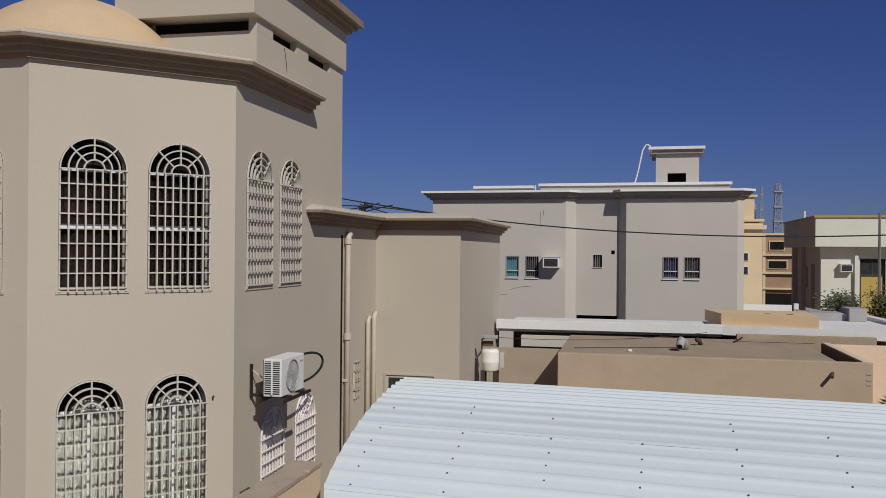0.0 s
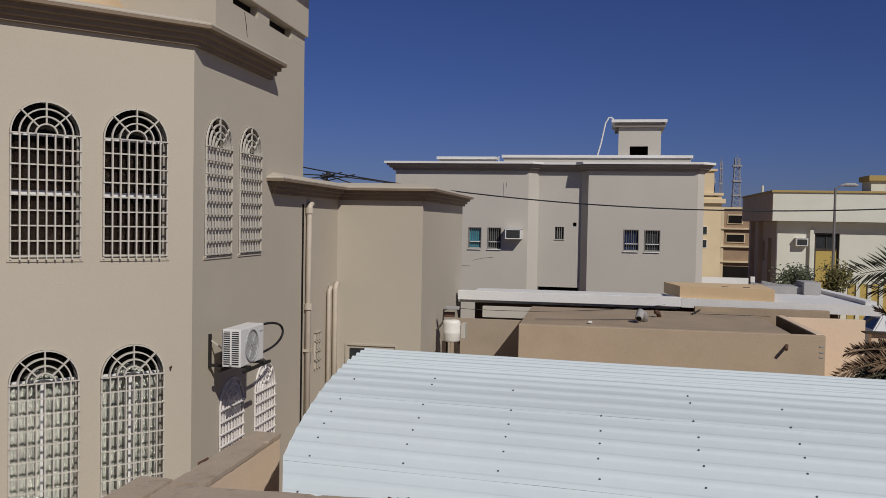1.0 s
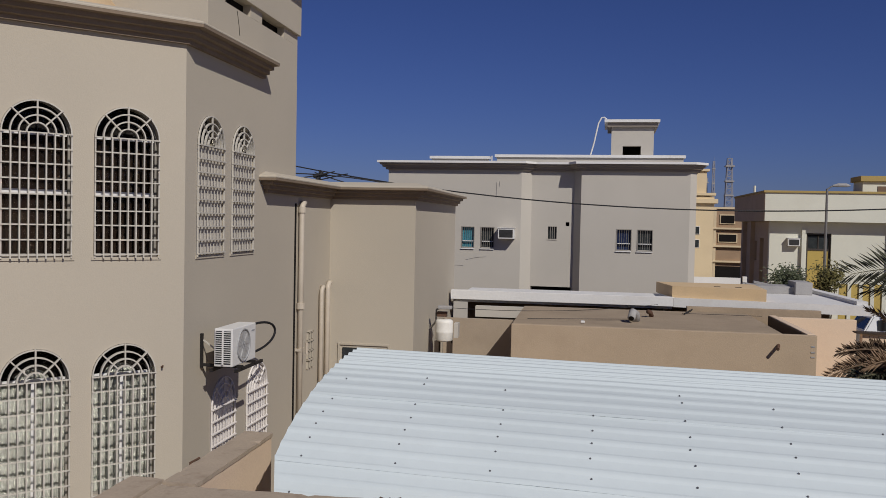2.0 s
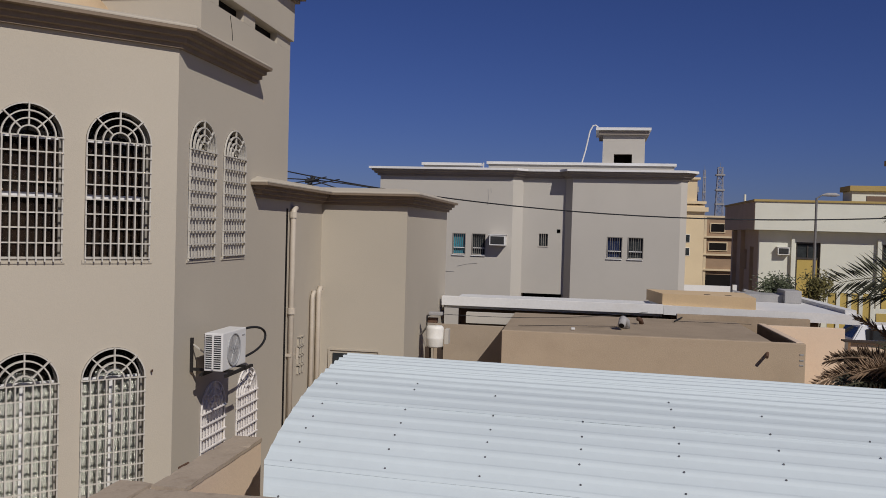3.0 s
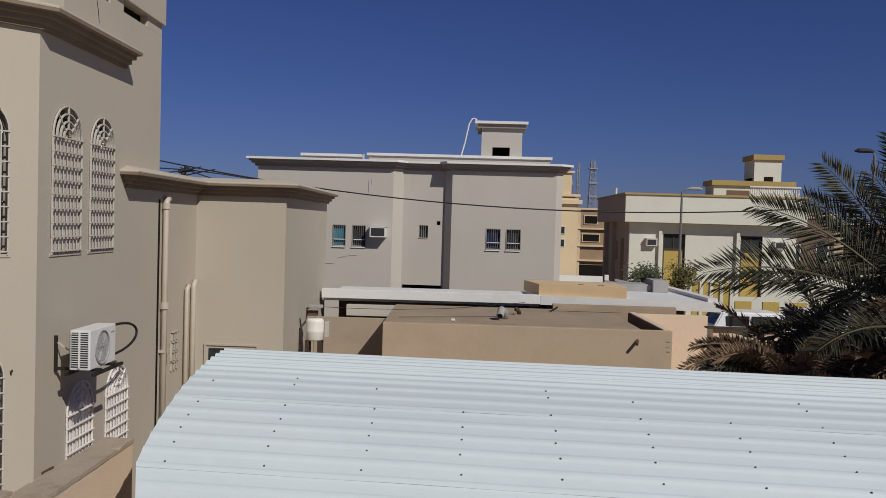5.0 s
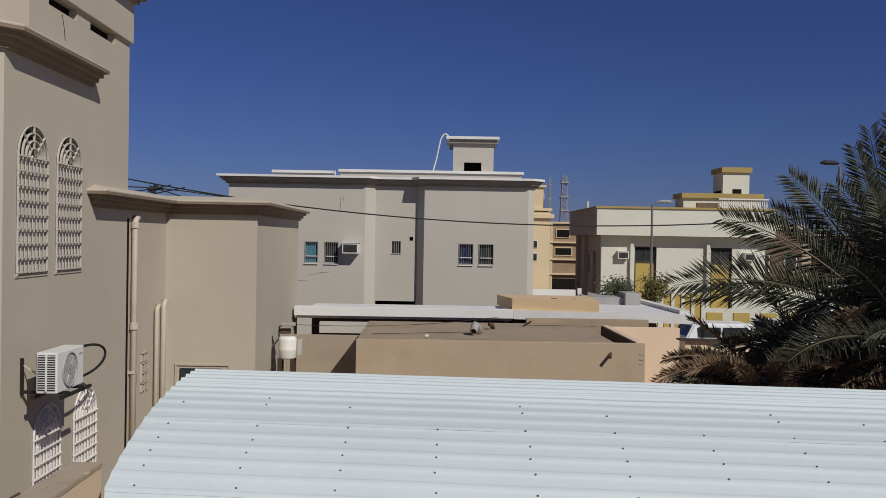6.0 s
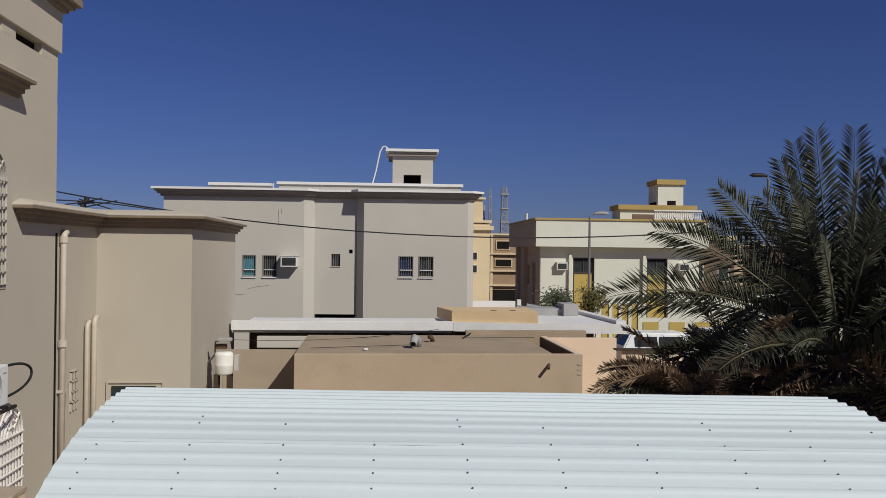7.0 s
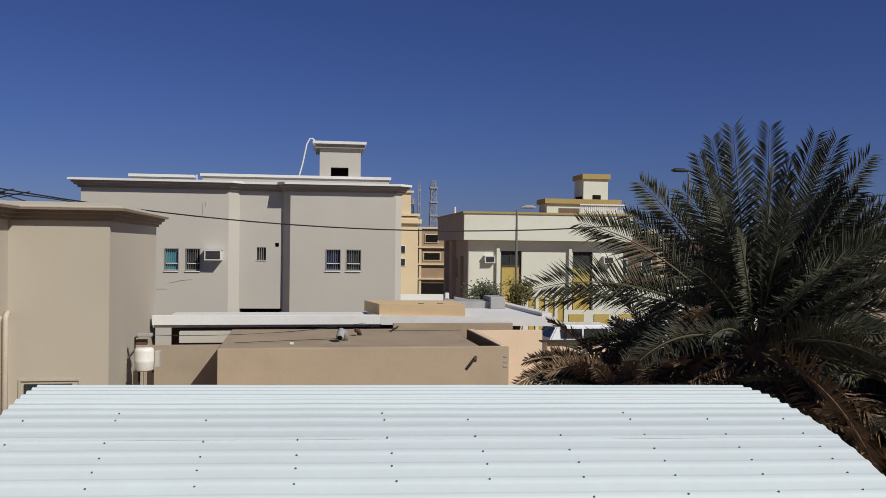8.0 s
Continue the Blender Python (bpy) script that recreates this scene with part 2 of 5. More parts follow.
def sweep(bm, profile, path):
    """A moulding: profile of (out, z) along a plan path, mitred; out is to the right of the way."""
    pts = [Vector((x, y)) for x, y in path]
    rings = []
    for i, p in enumerate(pts):
        ns = []
        for a, b in ((i - 1, i), (i, i + 1)):
            if a >= 0 and b < len(pts):
                d = (pts[b] - pts[a]).normalized()
                ns.append(Vector((d.y, -d.x)))
        n = ns[0] if len(ns) == 1 else (ns[0] + ns[1]) / (1 + ns[0].dot(ns[1]))
        rings.append([bm.verts.new((p.x + n.x * o, p.y + n.y * o, z)) for o, z in profile])
    k = len(profile)
    for a, b in zip(rings, rings[1:]):
        for j in range(k):
            bm.faces.new((a[j], a[(j + 1) % k], b[(j + 1) % k], b[j]))
    bm.faces.new(rings[0])
    bm.faces.new(rings[-1][::-1])
    return bm


def panel(bm, origin, along, length, z0, z1, holes, thick, inward):
    """A wall sheet with real openings: each hole is a list of (s, z) round it."""
    origin, along, inward = Vector(origin), Vector(along).normalized(), Vector(inward).normalized()
    edges = []
    for loop in [[(0, z0), (length, z0), (length, z1), (0, z1)]] + holes:
        vs = [bm.verts.new(origin + along * s + Vector((0, 0, z))) for s, z in loop]
        edges += [bm.edges.new((vs[i], vs[(i + 1) % len(vs)])) for i in range(len(vs))]
    made = bmesh.ops.triangle_fill(bm, use_beauty=True, use_dissolve=False, edges=edges)
    faces = [g for g in made["geom"] if isinstance(g, bmesh.types.BMFace)]
    ext = bmesh.ops.extrude_face_region(bm, geom=faces)
    bmesh.ops.translate(bm, verts=[g for g in ext["geom"] if isinstance(g, bmesh.types.BMVert)], vec=inward * thick)
    return bm


def rect_hole(s0, s1, z0, z1):
    return [(s0, z0), (s1, z0), (s1, z1), (s0, z1)]


def arch_hole(c, w, z0, spring, n=18):
    r = w / 2
    return [(c - r, z0), (c + r, z0)] + [(c + r * math.cos(math.pi * k / n), spring + r * math.sin(math.pi * k / n)) for k in range(n + 1)]


def half_disc(bm, origin, along, c, w, z0, spring, off, out, n=18):
    """A thin arched pane set back by off."""
    origin, along, out = Vector(origin), Vector(along).normalized(), Vector(out).normalized()
    loop = arch_hole(c, w, z0, spring, n)
    fr = [bm.verts.new(origin + along * s + Vector((0, 0, z)) - out * off) for s, z in loop]
    bk = [bm.verts.new(v.co - out * 0.012) for v in fr]
    bm.faces.new(fr)
    bm.faces.new(bk[::-1])
    for i in range(len(fr)):
        bm.faces.new((fr[i], bk[i], bk[(i + 1) % len(fr)], fr[(i + 1) % len(fr)]))
    return bm


def frame_ring(bm, origin, along, out, loop, wide, back, deep):
    """A frame of constant width inside a closed loop of (s, z), set back from the wall."""
    origin, along, out = Vector(origin), Vector(along).normalized(), Vector(out).normalized()
    cs, cz = sum(s for s, z in loop) / len(loop), sum(z for s, z in loop) / len(loop)
    rings = []
    hs, hz = max(abs(s - cs) for s, z in loop), max(abs(z - cz) for s, z in loop)
    for k, d in ((0, back), (1, back), (1, back + deep), (0, back + deep)):
        rings.append([bm.verts.new(origin + along * (cs + (s - cs) * (1 - k * wide / hs)) + Vector((0, 0, cz + (z - cz) * (1 - k * wide / hz))) - out * d) for s, z in loop])
    n = len(loop)
    for a, b in zip(rings, rings[1:] + rings[:1]):
        for i in range(n):
            bm.faces.new((a[i], a[(i + 1) % n], b[(i + 1) % n], b[i]))
    return bm

# ---- setting ----
g = bmesh.new()
bmesh.ops.create_grid(g, x_segments=60, y_segments=60, size=1500)
for v in g.verts:
    v.co.z = 0.0
solid("ground", g, M_SAND, "sandy bare ground reaching to the horizon", "ground", kind="structure")
solid("road", B(9.2, 16.5, 28.5, 38.5, -0.05, 0.012), material("asphalt", (0.055, 0.053, 0.05), 0.9, 0.15, 30, 0.5, 0.3), "dusty asphalt street between the walled plots", "road", kind="structure")

# ---- beige villa with the octagonal bay ----
villa = thing("villa", (-8.0, 14.0, 0), "two-storey beige plastered villa with octagonal bay, dome and arched windows", "house")
R2 = math.sqrt(0.5)
BAY = [(-12.32, 11.6), (-10.37, 9.65), (-7.61, 9.65), (-5.66, 11.6), (-5.66, 14.51)]
FACET = (Vector((-7.61, 9.65, 0)), Vector((R2, R2, 0)), Vector((R2, -R2, 0)))
FRONT = (Vector((-10.37, 9.65, 0)), Vector((1, 0, 0)), Vector((0, -1, 0)))
SIDE = (Vector((-5.66, 11.6, 0)), Vector((0, 1, 0)), Vector((1, 0, 0)))
# wall frame, centre along it, width, sill, spring, curtain
WINDOWS = [(FACET, 0.80, 0.87, 4.64, 6.25, "dark"), (FACET, 1.95, 0.88, 4.64, 6.25, "dark"), (FACET, 0.79, 0.87, 1.33, 2.985, "pale"), (FACET, 1.93, 0.87, 1.33, 2.985, "pale"),
           (FRONT, 0.80, 0.87, 4.64, 6.25, "dark"), (FRONT, 1.95, 0.87, 4.64, 6.25, "dark"), (FRONT, 0.80, 0.87, 1.33, 2.985, "pale"), (FRONT, 1.95, 0.87, 1.33, 2.985, "pale"),
           (SIDE, 0.85, 0.95, 4.63, 6.27, "dark"), (SIDE, 2.09, 0.93, 4.63, 6.27, "dark"), (SIDE, 1.40, 0.92, 0.62, 2.18, "pale"), (SIDE, 2.83, 0.95, 0.62, 2.18, "pale")]
for fr, length, nm in ((FRONT, 2.76, "front_wall"), (FACET, 2.758, "bay_wall"), (SIDE, 4.76, "side_wall")):
    holes = [arch_hole(c, w, z0, sp) for f2, c, w, z0, sp, _ in WINDOWS if f2 is fr]
    part(nm, panel(bmesh.new(), fr[0], fr[1], length, 0.0, 7.85, holes, 0.28, -fr[2]), M_PLASTER, villa)
part("rear_wall", panel(bmesh.new(), (-12.32, 11.6, 0), (1, -1, 0), 2.758, 0.0, 7.85, [], 0.28, (1, 1, 0)), M_PLASTER, villa)
part("rear_wall", B(-12.32, -12.04, 11.62, 16.36, 0, 7.85), M_PLASTER, villa)
part("rear_wall", B(-12.0, -5.95, 16.08, 16.36, 0, 7.85), M_PLASTER, villa)
part("flat_roof", prism(bmesh.new(), [(-12.2, 11.7), (-10.3, 9.8), (-7.68, 9.8), (-5.8, 11.68), (-5.8, 16.2), (-12.2, 16.2)], 7.62, 7.84), M_ROOFWHITE, villa)
CORNICE = [(-0.02, 7.655), (0.07, 7.655), (0.07, 7.715), (0.14, 7.725), (0.14, 7.79), (0.22, 7.80), (0.22, 7.86), (0.32, 7.87), (0.325, 7.912), (-0.02, 7.912)]
CORNICE_TOP = [(-0.02, 7.914), (0.328, 7.914), (0.330, 7.932), (0.30, 7.955), (-0.02, 8.045)]
# dark steps and pale top paint the cornice's shaded and sunlit faces
part("cornice", sweep(bmesh.new(), CORNICE, BAY), M_CORNICE, villa, "stepped plaster cornice, browned for the shade on its steps")
part("cornice_top", sweep(bmesh.new(), CORNICE_TOP, BAY), M_PLASTER, villa)

# dome
dm = bmesh.new()
bmesh.ops.create_uvsphere(dm, u_segments=64, v_segments=40, radius=1.88)
bmesh.ops.delete(dm, geom=[v for v in dm.verts if v.co.z < 0.6], context="VERTS")
bmesh.ops.translate(dm, verts=dm.verts, vec=(-8.62, 12.0, 7.25))
part("dome", dm, M_DOME, villa, "smooth ochre dome", smooth=True)

# stair tower on the roof: low wall, row of slots, band and cap
part("stair_tower_wall", B(-7.58, -5.664, 12.30, 16.36, 7.842, 8.60), M_PLASTER, villa)
for x0, x1, y0, y1 in ((-5.80, -5.664, 12.30, 12.92), (-5.80, -5.664, 13.95, 14.48), (-5.80, -5.664, 15.60, 16.36), (-7.58, -7.4, 16.0, 16.36), (-7.58, -7.5, 12.45, 12.7)):
    part("pier", B(x0, x1, y0, y1, 8.602, 8.80), M_PLASTER, villa)
part("hairline_crack", tube(bmesh.new(), [(-5.663, 13.38, 8.57), (-5.662, 13.46, 8.36), (-5.663, 13.50, 8.19)], 0.006, 5), M_DARK, villa)
# near-black filler block that paints the shade inside the slots
part("slot_shade", B(-7.50, -5.82, 12.48, 16.2, 8.602, 8.798), M_DARK, villa)
part("upper_band", B(-7.97, -5.60, 12.05, 16.40, 8.80, 9.56, 0.01), M_PLASTER, villa)
cap = [(0, 9.56), (0.08, 9.56), (0.08, 9.64), (0.17, 9.64), (0.17, 9.72), (0.27, 9.72), (0.27, 9.86), (0, 9.9)]
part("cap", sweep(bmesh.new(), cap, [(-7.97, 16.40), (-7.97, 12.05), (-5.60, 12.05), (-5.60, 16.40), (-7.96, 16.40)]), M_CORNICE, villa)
part("cap", B(-7.9, -5.65, 12.1, 16.35, 9.562, 9.88), M_ROOFWHITE, villa)


def arched_window(fr, c, w, z0, spring, curtain):
    """Iron grille flush with the wall; frame, pane and curtain set back in the opening."""
    o, s, out = fr
    r = w / 2

    def P(a, z, d=0.0):
        return o + s * a + Vector((0, 0, z)) + out * d

    shuttered = fr is SIDE
    win = part("window", frame_ring(bmesh.new(), o, s, out, arch_hole(c, w, z0, spring), 0.03, 0.13, 0.05), M_OLDALU, villa, "weathered aluminium arched window frame")
    if curtain == "pale":
        part("mullion", bar(bmesh.new(), P(c, z0 + 0.04, -0.175), P(c, spring, -0.175), 0.045, 0.04, out), M_ALU, win)
    for zz, ww in ((z0 + 0.85, 0.06), (spring, 0.03))[1 if curtain == "pale" else 0:]:
        part("rail", bar(bmesh.new(), P(c - r + 0.04, zz, -0.178), P(c + r - 0.04, zz, -0.178), ww, 0.046, out), M_ALU, win)
    part("pane", half_disc(bmesh.new(), o, s, c, w - 0.01, z0, spring, 0.16, out), M_GLASS, win).visible_shadow = False
    k = bmesh.new()
    n = 22 if curtain == "pale" else 9
    if curtain == "pale":
        # hanging folds
        prev = None
        for i in range(n * 4 + 1):
            a = c - r + w * i / (n * 4)
            d = -0.235 + 0.014 * math.sin(i * math.tau / 5.3 + c * 9) + 0.006 * math.sin(i * 0.53 + c * 5)
            # the swag rises into the arch
            top = spring - 0.02 + 0.7 * math.sqrt(max(0.0, (0.5 * r) ** 2 - (a - c) ** 2))
            cur = (k.verts.new(P(a, z0, d)), k.verts.new(P(a, top, d)))
            if prev:
                k.faces.new((prev[0], cur[0], cur[1], prev[1]))
            prev = cur
        part("curtain", k, M_CURTAIN, win, "pale folded curtain", smooth=True)
        # near-black sheet stands in for the unlit room behind the curtain
        part("unlit_backing", half_disc(bmesh.new(), o, s, c, w + 0.1, z0 - 0.05, spring, 0.285, out), M_DARK, win)
    else:
        for i in range(n):
            a0, a1 = c - r + w * i / n, c - r + w * (i + 1) / n - 0.006
            pts = [P(a0, z0, -0.22), P(a1, z0, -0.245), P(a1, spring + 0.02, -0.245), P(a0, spring + 0.02, -0.22)]
            lo = [k.verts.new(p) for p in pts]
            hi = [k.verts.new(p - out * 0.01) for p in pts]
            k.faces.new(lo), k.faces.new(hi[::-1])
            for j in range(4):
                k.faces.new((lo[j], hi[j], hi[(j + 1) % 4], lo[(j + 1) % 4]))
        part("blind", k, M_DARKWOOD, win, "dark brown vertical blind")
        # same near-black sheet, painted room darkness behind the blind
        part("unlit_backing", half_disc(bmesh.new(), o, s, c, w + 0.1, z0 - 0.05, spring, 0.285, out), M_DARK, win)
    if shuttered:
        sh = bmesh.new()
        if curtain == "pale":
            half_disc(sh, o, s, c, w - 0.01, z0, spring, 0.016, out)
        else:
            bar(sh, P(c, z0, -0.034), P(c, spring - 0.01, -0.034), w - 0.01, 0.014, out)
        part("shutter", sh, M_SHUTTER if curtain == "pale" else M_BLIND, win, "closed pale roller shutter")
    q = bmesh.new()
    bw, bd = 0.018, 0.032 if shuttered else 0.056
    for i in range(9):
        a = c - r + 0.012 + (w - 0.024) * i / 8
        bar(q, P(a, z0 - 0.03, 0.004), P(a, spring, 0.004), 0.011 if shuttered else bw, (0.012 if shuttered else bd) if 0 < i < 8 else 0.026, out)
    rows = 8
    for i in range(rows + 1):
        z = z0 + 0.02 + (spring - z0 - 0.02) * i / rows
        bar(q, P(c - r, z, 0.016 if shuttered else 0.026), P(c + r, z, 0.016 if shuttered else 0.026), bw, 0.035 if shuttered else 0.02, out)
    for rr in (r - 0.012, r * 0.75, r * 0.52, r * 0.3):
        seg = 18
        for i in range(seg):
            a, b = math.pi * i / seg, math.pi * (i + 1) / seg
            bar(q, P(c + rr * math.cos(a), spring + rr * math.sin(a), 0.004), P(c + rr * math.cos(b), spring + rr * math.sin(b), 0.004), bw, bd if rr < r * 0.9 else 0.026, out)
    for i in (1, 2, 3):
        a = math.pi * i / 4
        bar(q, P(c + r * 0.3 * math.cos(a), spring + r * 0.3 * math.sin(a), 0.008), P(c + r * math.cos(a), spring + r * math.sin(a), 0.008), bw, bd * 0.8, out)
    part("grille", q, M_SHUTTER if shuttered and curtain == "pale" else M_WHITEMETAL, win, "white painted iron window grille")
    sl = bmesh.new()
    a, b = P(c - r - 0.03, z0 - 0.035, -0.1), P(c + r + 0.03, z0 - 0.035, -0.1)
    bar(sl, a, b, 0.045, 0.115, out)
    part("sill", sl, M_PLASTER, win)


for spec in WINDOWS:
    arched_window(*spec)

# lower wing with its own cornice
part("wing_wall", prism(bmesh.new(), [(-5.66, 16.362), (-5.66, 18.77), (-3.69, 18.77), (-3.69, 24.75), (-10.0, 24.75), (-10.0, 16.362)], 0.0, 5.84), M_PLASTER, villa)
# wing cornice, with the same shade and light put into its two colours
part("cornice", sweep(bmesh.new(), [(o, z - 2.0) for o, z in CORNICE], [(-5.90, 14.74), (-5.66, 14.74), (-5.66, 18.77), (-3.69, 18.77), (-3.69, 24.75)]), M_CORNICE, villa, "stepped plaster cornice, browned for the shade on its steps")
part("cornice_top", sweep(bmesh.new(), [(o, z - 2.0) for o, z in CORNICE_TOP], [(-5.90, 14.74), (-5.66, 14.74), (-5.66, 18.77), (-3.69, 18.77), (-3.69, 24.75)]), M_PLASTER, villa)
part("flat_roof", prism(bmesh.new(), [(-5.7, 16.5), (-5.7, 18.8), (-3.73, 18.8), (-3.73, 24.7), (-9.9, 24.7), (-9.9, 16.5)], 5.842, 5.9), M_ROOFWHITE, villa)
# small framed window low on the wing
wing_win = part("window", frame_ring(bmesh.new(), (0, 18.77, 0), (1, 0, 0), (0, -1, 0), rect_hole(-5.43, -4.23, 1.1, 2.40), 0.04, -0.03, 0.04), M_PLASTER, villa, "plastered window surround")
part("pane", B(-5.32, -4.4, 18.745, 18.765, 1.25, 2.30), M_GREYGLASS, wing_win)


def pipe_on_wall(y, top, bottom, r, elbow, label):
    p = thing("drain_pipe", (-5.58, y, 0), label, "pipe")
    path = [(-5.58, y, bottom), (-5.58, y, top - 0.12)]
    if elbow:
        path += [(-5.58, y + 0.02, top - 0.05), (-5.575, y + 0.07, top), (-5.58, y + 0.16, top + 0.01), (-5.70, y + 0.24, top)]
    part("shaft", tube(bmesh.new(), path, r, 12), M_PIPE, p, smooth=True)
    return p


p1 = pipe_on_wall(16.55, 5.50, 0.0, 0.055, True, "beige drain pipe with collar fixed to the villa wall")
part("collar", tube(bmesh.new(), [(-5.58, 16.55, 3.38), (-5.58, 16.55, 3.50)], 0.085, 14), M_PIPE, p1)
part("collar", tube(bmesh.new(), [(-5.58, 16.55, 5.32), (-5.58, 16.55, 5.44)], 0.075, 14), M_PIPE, p1)
part("bracket", bar(bmesh.new(), (-5.66, 16.48, 2.55), (-5.66, 16.72, 2.55), 0.05, 0.12, (1, 0, 0)), M_PIPE, p1)
part("valve_handle", tube(bmesh.new(), [(-5.5, 16.72, 2.45), (-5.5, 16.72, 2.68)], 0.03, 8), M_PIPE, p1)
# thin dark strip down the wall where villa and wing meet
part("dark_wall_line", B(-5.668, -5.655, 16.34, 16.44, 0.0, 5.5), M_DARK, villa)
pipe_on_wall(17.94, 3.70, 0.0, 0.045, True, "beige vent pipe with bent top beside its twin")
pipe_on_wall(18.40, 3.76, 0.0, 0.055, True, "beige vent pipe with bent top beside its twin")
vg = thing("vent_blocks", (-5.66, 17.4, 1.7), "column of pierced plaster vent blocks in the villa wall", "vent")
for k in range(4):
    z = 2.05 + 0.2 * k
    vb = bmesh.new()
    for a, b, c, d in ((17.2, 17.24, z, z + 0.17), (17.52, 17.56, z, z + 0.17), (17.2, 17.56, z + 0.15, z + 0.18), (17.36, 17.40, z, z + 0.17)):
        box(vb, -5.67, -5.62, a, b, c, d)
    part("block", vb, M_PLASTER, vg)
    part("hole", B(-5.672, -5.655, 17.24, 17.52, z, z + 0.15), M_DARK, vg)

# split air conditioner on its bracket
AX, AY = -5.05, 11.93
ac = thing("air_conditioner", (AX - 0.16, AY + 0.38, 2.99), "off-white outdoor air conditioner on a black wall bracket", "air conditioner")
part("casing", B(AX - 0.29, AX, AY, AY + 0.90, 2.99, 3.555, 0.015), M_ACWHITE, ac)
part("side_recess", B(AX - 0.26, AX - 0.03, AY - 0.008, AY, 3.03, 3.52), M_ACDARK, ac)
for i in range(15):
    z = 3.05 + i * 0.032
    part("louvre", B(AX - 0.265, AX - 0.025, AY - 0.022, AY - 0.005, z, z + 0.009), M_ACWHITE, ac)
part("side_post", B(AX - 0.158, AX - 0.135, AY - 0.026, AY - 0.002, 3.02, 3.53), M_ACWHITE, ac)
FY, FZ = AY + 0.40, 3.27
part("fan_opening", tube(bmesh.new(), [(AX - 0.005, FY, FZ), (AX + 0.004, FY, FZ)], 0.235, 40), M_FANDISH, ac)
fg = bmesh.new()
for rr in (0.24, 0.06):
    tube(fg, [(AX + 0.012, FY + rr * math.cos(a), FZ + rr * math.sin(a)) for a in (math.tau * k / 32 for k in range(33))], 0.003 if rr < 0.24 else 0.012, 5, cap=False)
for k in range(16):
    a = math.tau * k / 16
    bar(fg, (AX + 0.008, FY, FZ), (AX + 0.008, FY + 0.24 * math.cos(a), FZ + 0.24 * math.sin(a)), 0.003, 0.003, (1, 0, 0))
part("fan_guard", fg, M_FAN, ac)
for k in range(3):
    fb = bmesh.new()
    a = math.tau * k / 3 + 0.5
    vs = [fb.verts.new((AX + 0.0045, FY + q * math.cos(a + e), FZ + q * math.sin(a + e))) for q, e in ((0.05, -0.3), (0.21, -0.5), (0.22, 0.42), (0.05, 0.5))]
    ex = bmesh.ops.extrude_face_region(fb, geom=[fb.faces.new(vs)])
    bmesh.ops.translate(fb, verts=[x for x in ex["geom"] if isinstance(x, bmesh.types.BMVert)], vec=(0.003, 0, 0))
    part("fan_blade", fb, M_FANDISH, ac)
part("front_badge", B(AX - 0.001, AX + 0.006, AY + 0.72, AY + 0.84, 3.44, 3.46), M_FAN, ac)
br = thing("wall_bracket", (-5.66, 12.4, 2.9), "black steel wall bracket bolted under the air conditioner", "bracket")
for y in (12.16, 12.66):
    part("upright", B(-5.66, -5.62, y - 0.02, y + 0.02, 2.92, 3.44), M_BLACK, br)
    part("arm", B(-5.62, -4.98, y - 0.02, y + 0.02, 2.945, 2.988), M_BLACK, br)
    part("strut", bar(bmesh.new(), (-5.62, y, 3.34), (-5.08, y, 2.98), 0.02, 0.02, (0, 1, 0)), M_WHITEMETAL if y < 12.3 else M_BLACK, br)
part("crossbar", B(-5.04, -5.0, 11.96, 13.02, 2.90, 2.945), M_BLACK, br)
part("crossbar", B(-5.42, -5.38, 11.96, 13.02, 2.90, 2.945), M_BLACK, br)
hose = [(-5.12, AY + 0.88 + 1.06 * math.sin(a) ** 0.8, 3.29 + 0.225 * math.cos(a)) for a in (math.pi * k / 20 for k in range(21))]
solid("refrigerant_hose", tube(bmesh.new(), hose, 0.02, 8), M_RUBBER, "black insulated hose looping out of the air conditioner", "hose", smooth=True)
# short tap pipe by the bay corner
solid("wall_tap", tube(bmesh.new(), [(-5.58, 11.70, 1.30), (-5.58, 11.70, 1.60), (-5.56, 11.95, 1.60)], 0.02, 8), M_RUST, "short rusty pipe stub by the villa wall", "tap")

# ---- boundary walls ----
def coping(x0, x1, y0, y1, z0, z1, seed):
    """A worn cement top, uneven and chipped along its edges."""
    bm = bmesh.new()
    nx, ny = max(2, int((x1 - x0) / 0.06)), max(2, int((y1 - y0) / 0.06))
    top = {}
    for i in range(nx + 1):
        for j in range(ny + 1):
            p = Vector((x0 + (x1 - x0) * i / nx, y0 + (y1 - y0) * j / ny, z1))
            edge = i in (0, nx) or j in (0, ny)
            p.z += 0.007 * noise.noise(p * 3 + Vector((seed, 0, 0))) + 0.002 * noise.noise(p * 18)
            if edge:
                p.z -= max(0.0, 0.045 * noise.noise(p * 6 + Vector((0, seed, 3))) - 0.014)
                p.x += 0.007 * noise.noise(p * 9 + Vector((seed, 5, 0)))
                p.y += 0.007 * noise.noise(p * 9 + Vector((5, seed, 0)))
            top[i, j] = bm.verts.new(p)
    for i in range(nx):
        for j in range(ny):
            bm.faces.new((top[i, j], top[i + 1, j], top[i + 1, j + 1], top[i, j + 1]))
    rim = [top[i, 0] for i in range(nx)] + [top[nx, j] for j in range(ny)] + [top[i, ny] for i in range(nx, 0, -1)] + [top[0, j] for j in range(ny, 0, -1)]
    low = [bm.verts.new((v.co.x, v.co.y, z0)) for v in rim]
    for i in range(len(rim)):
        bm.faces.new((rim[i], low[i], low[(i + 1) % len(rim)], rim[(i + 1) % len(rim)]))
    bm.faces.new(low[::-1])
    return bm


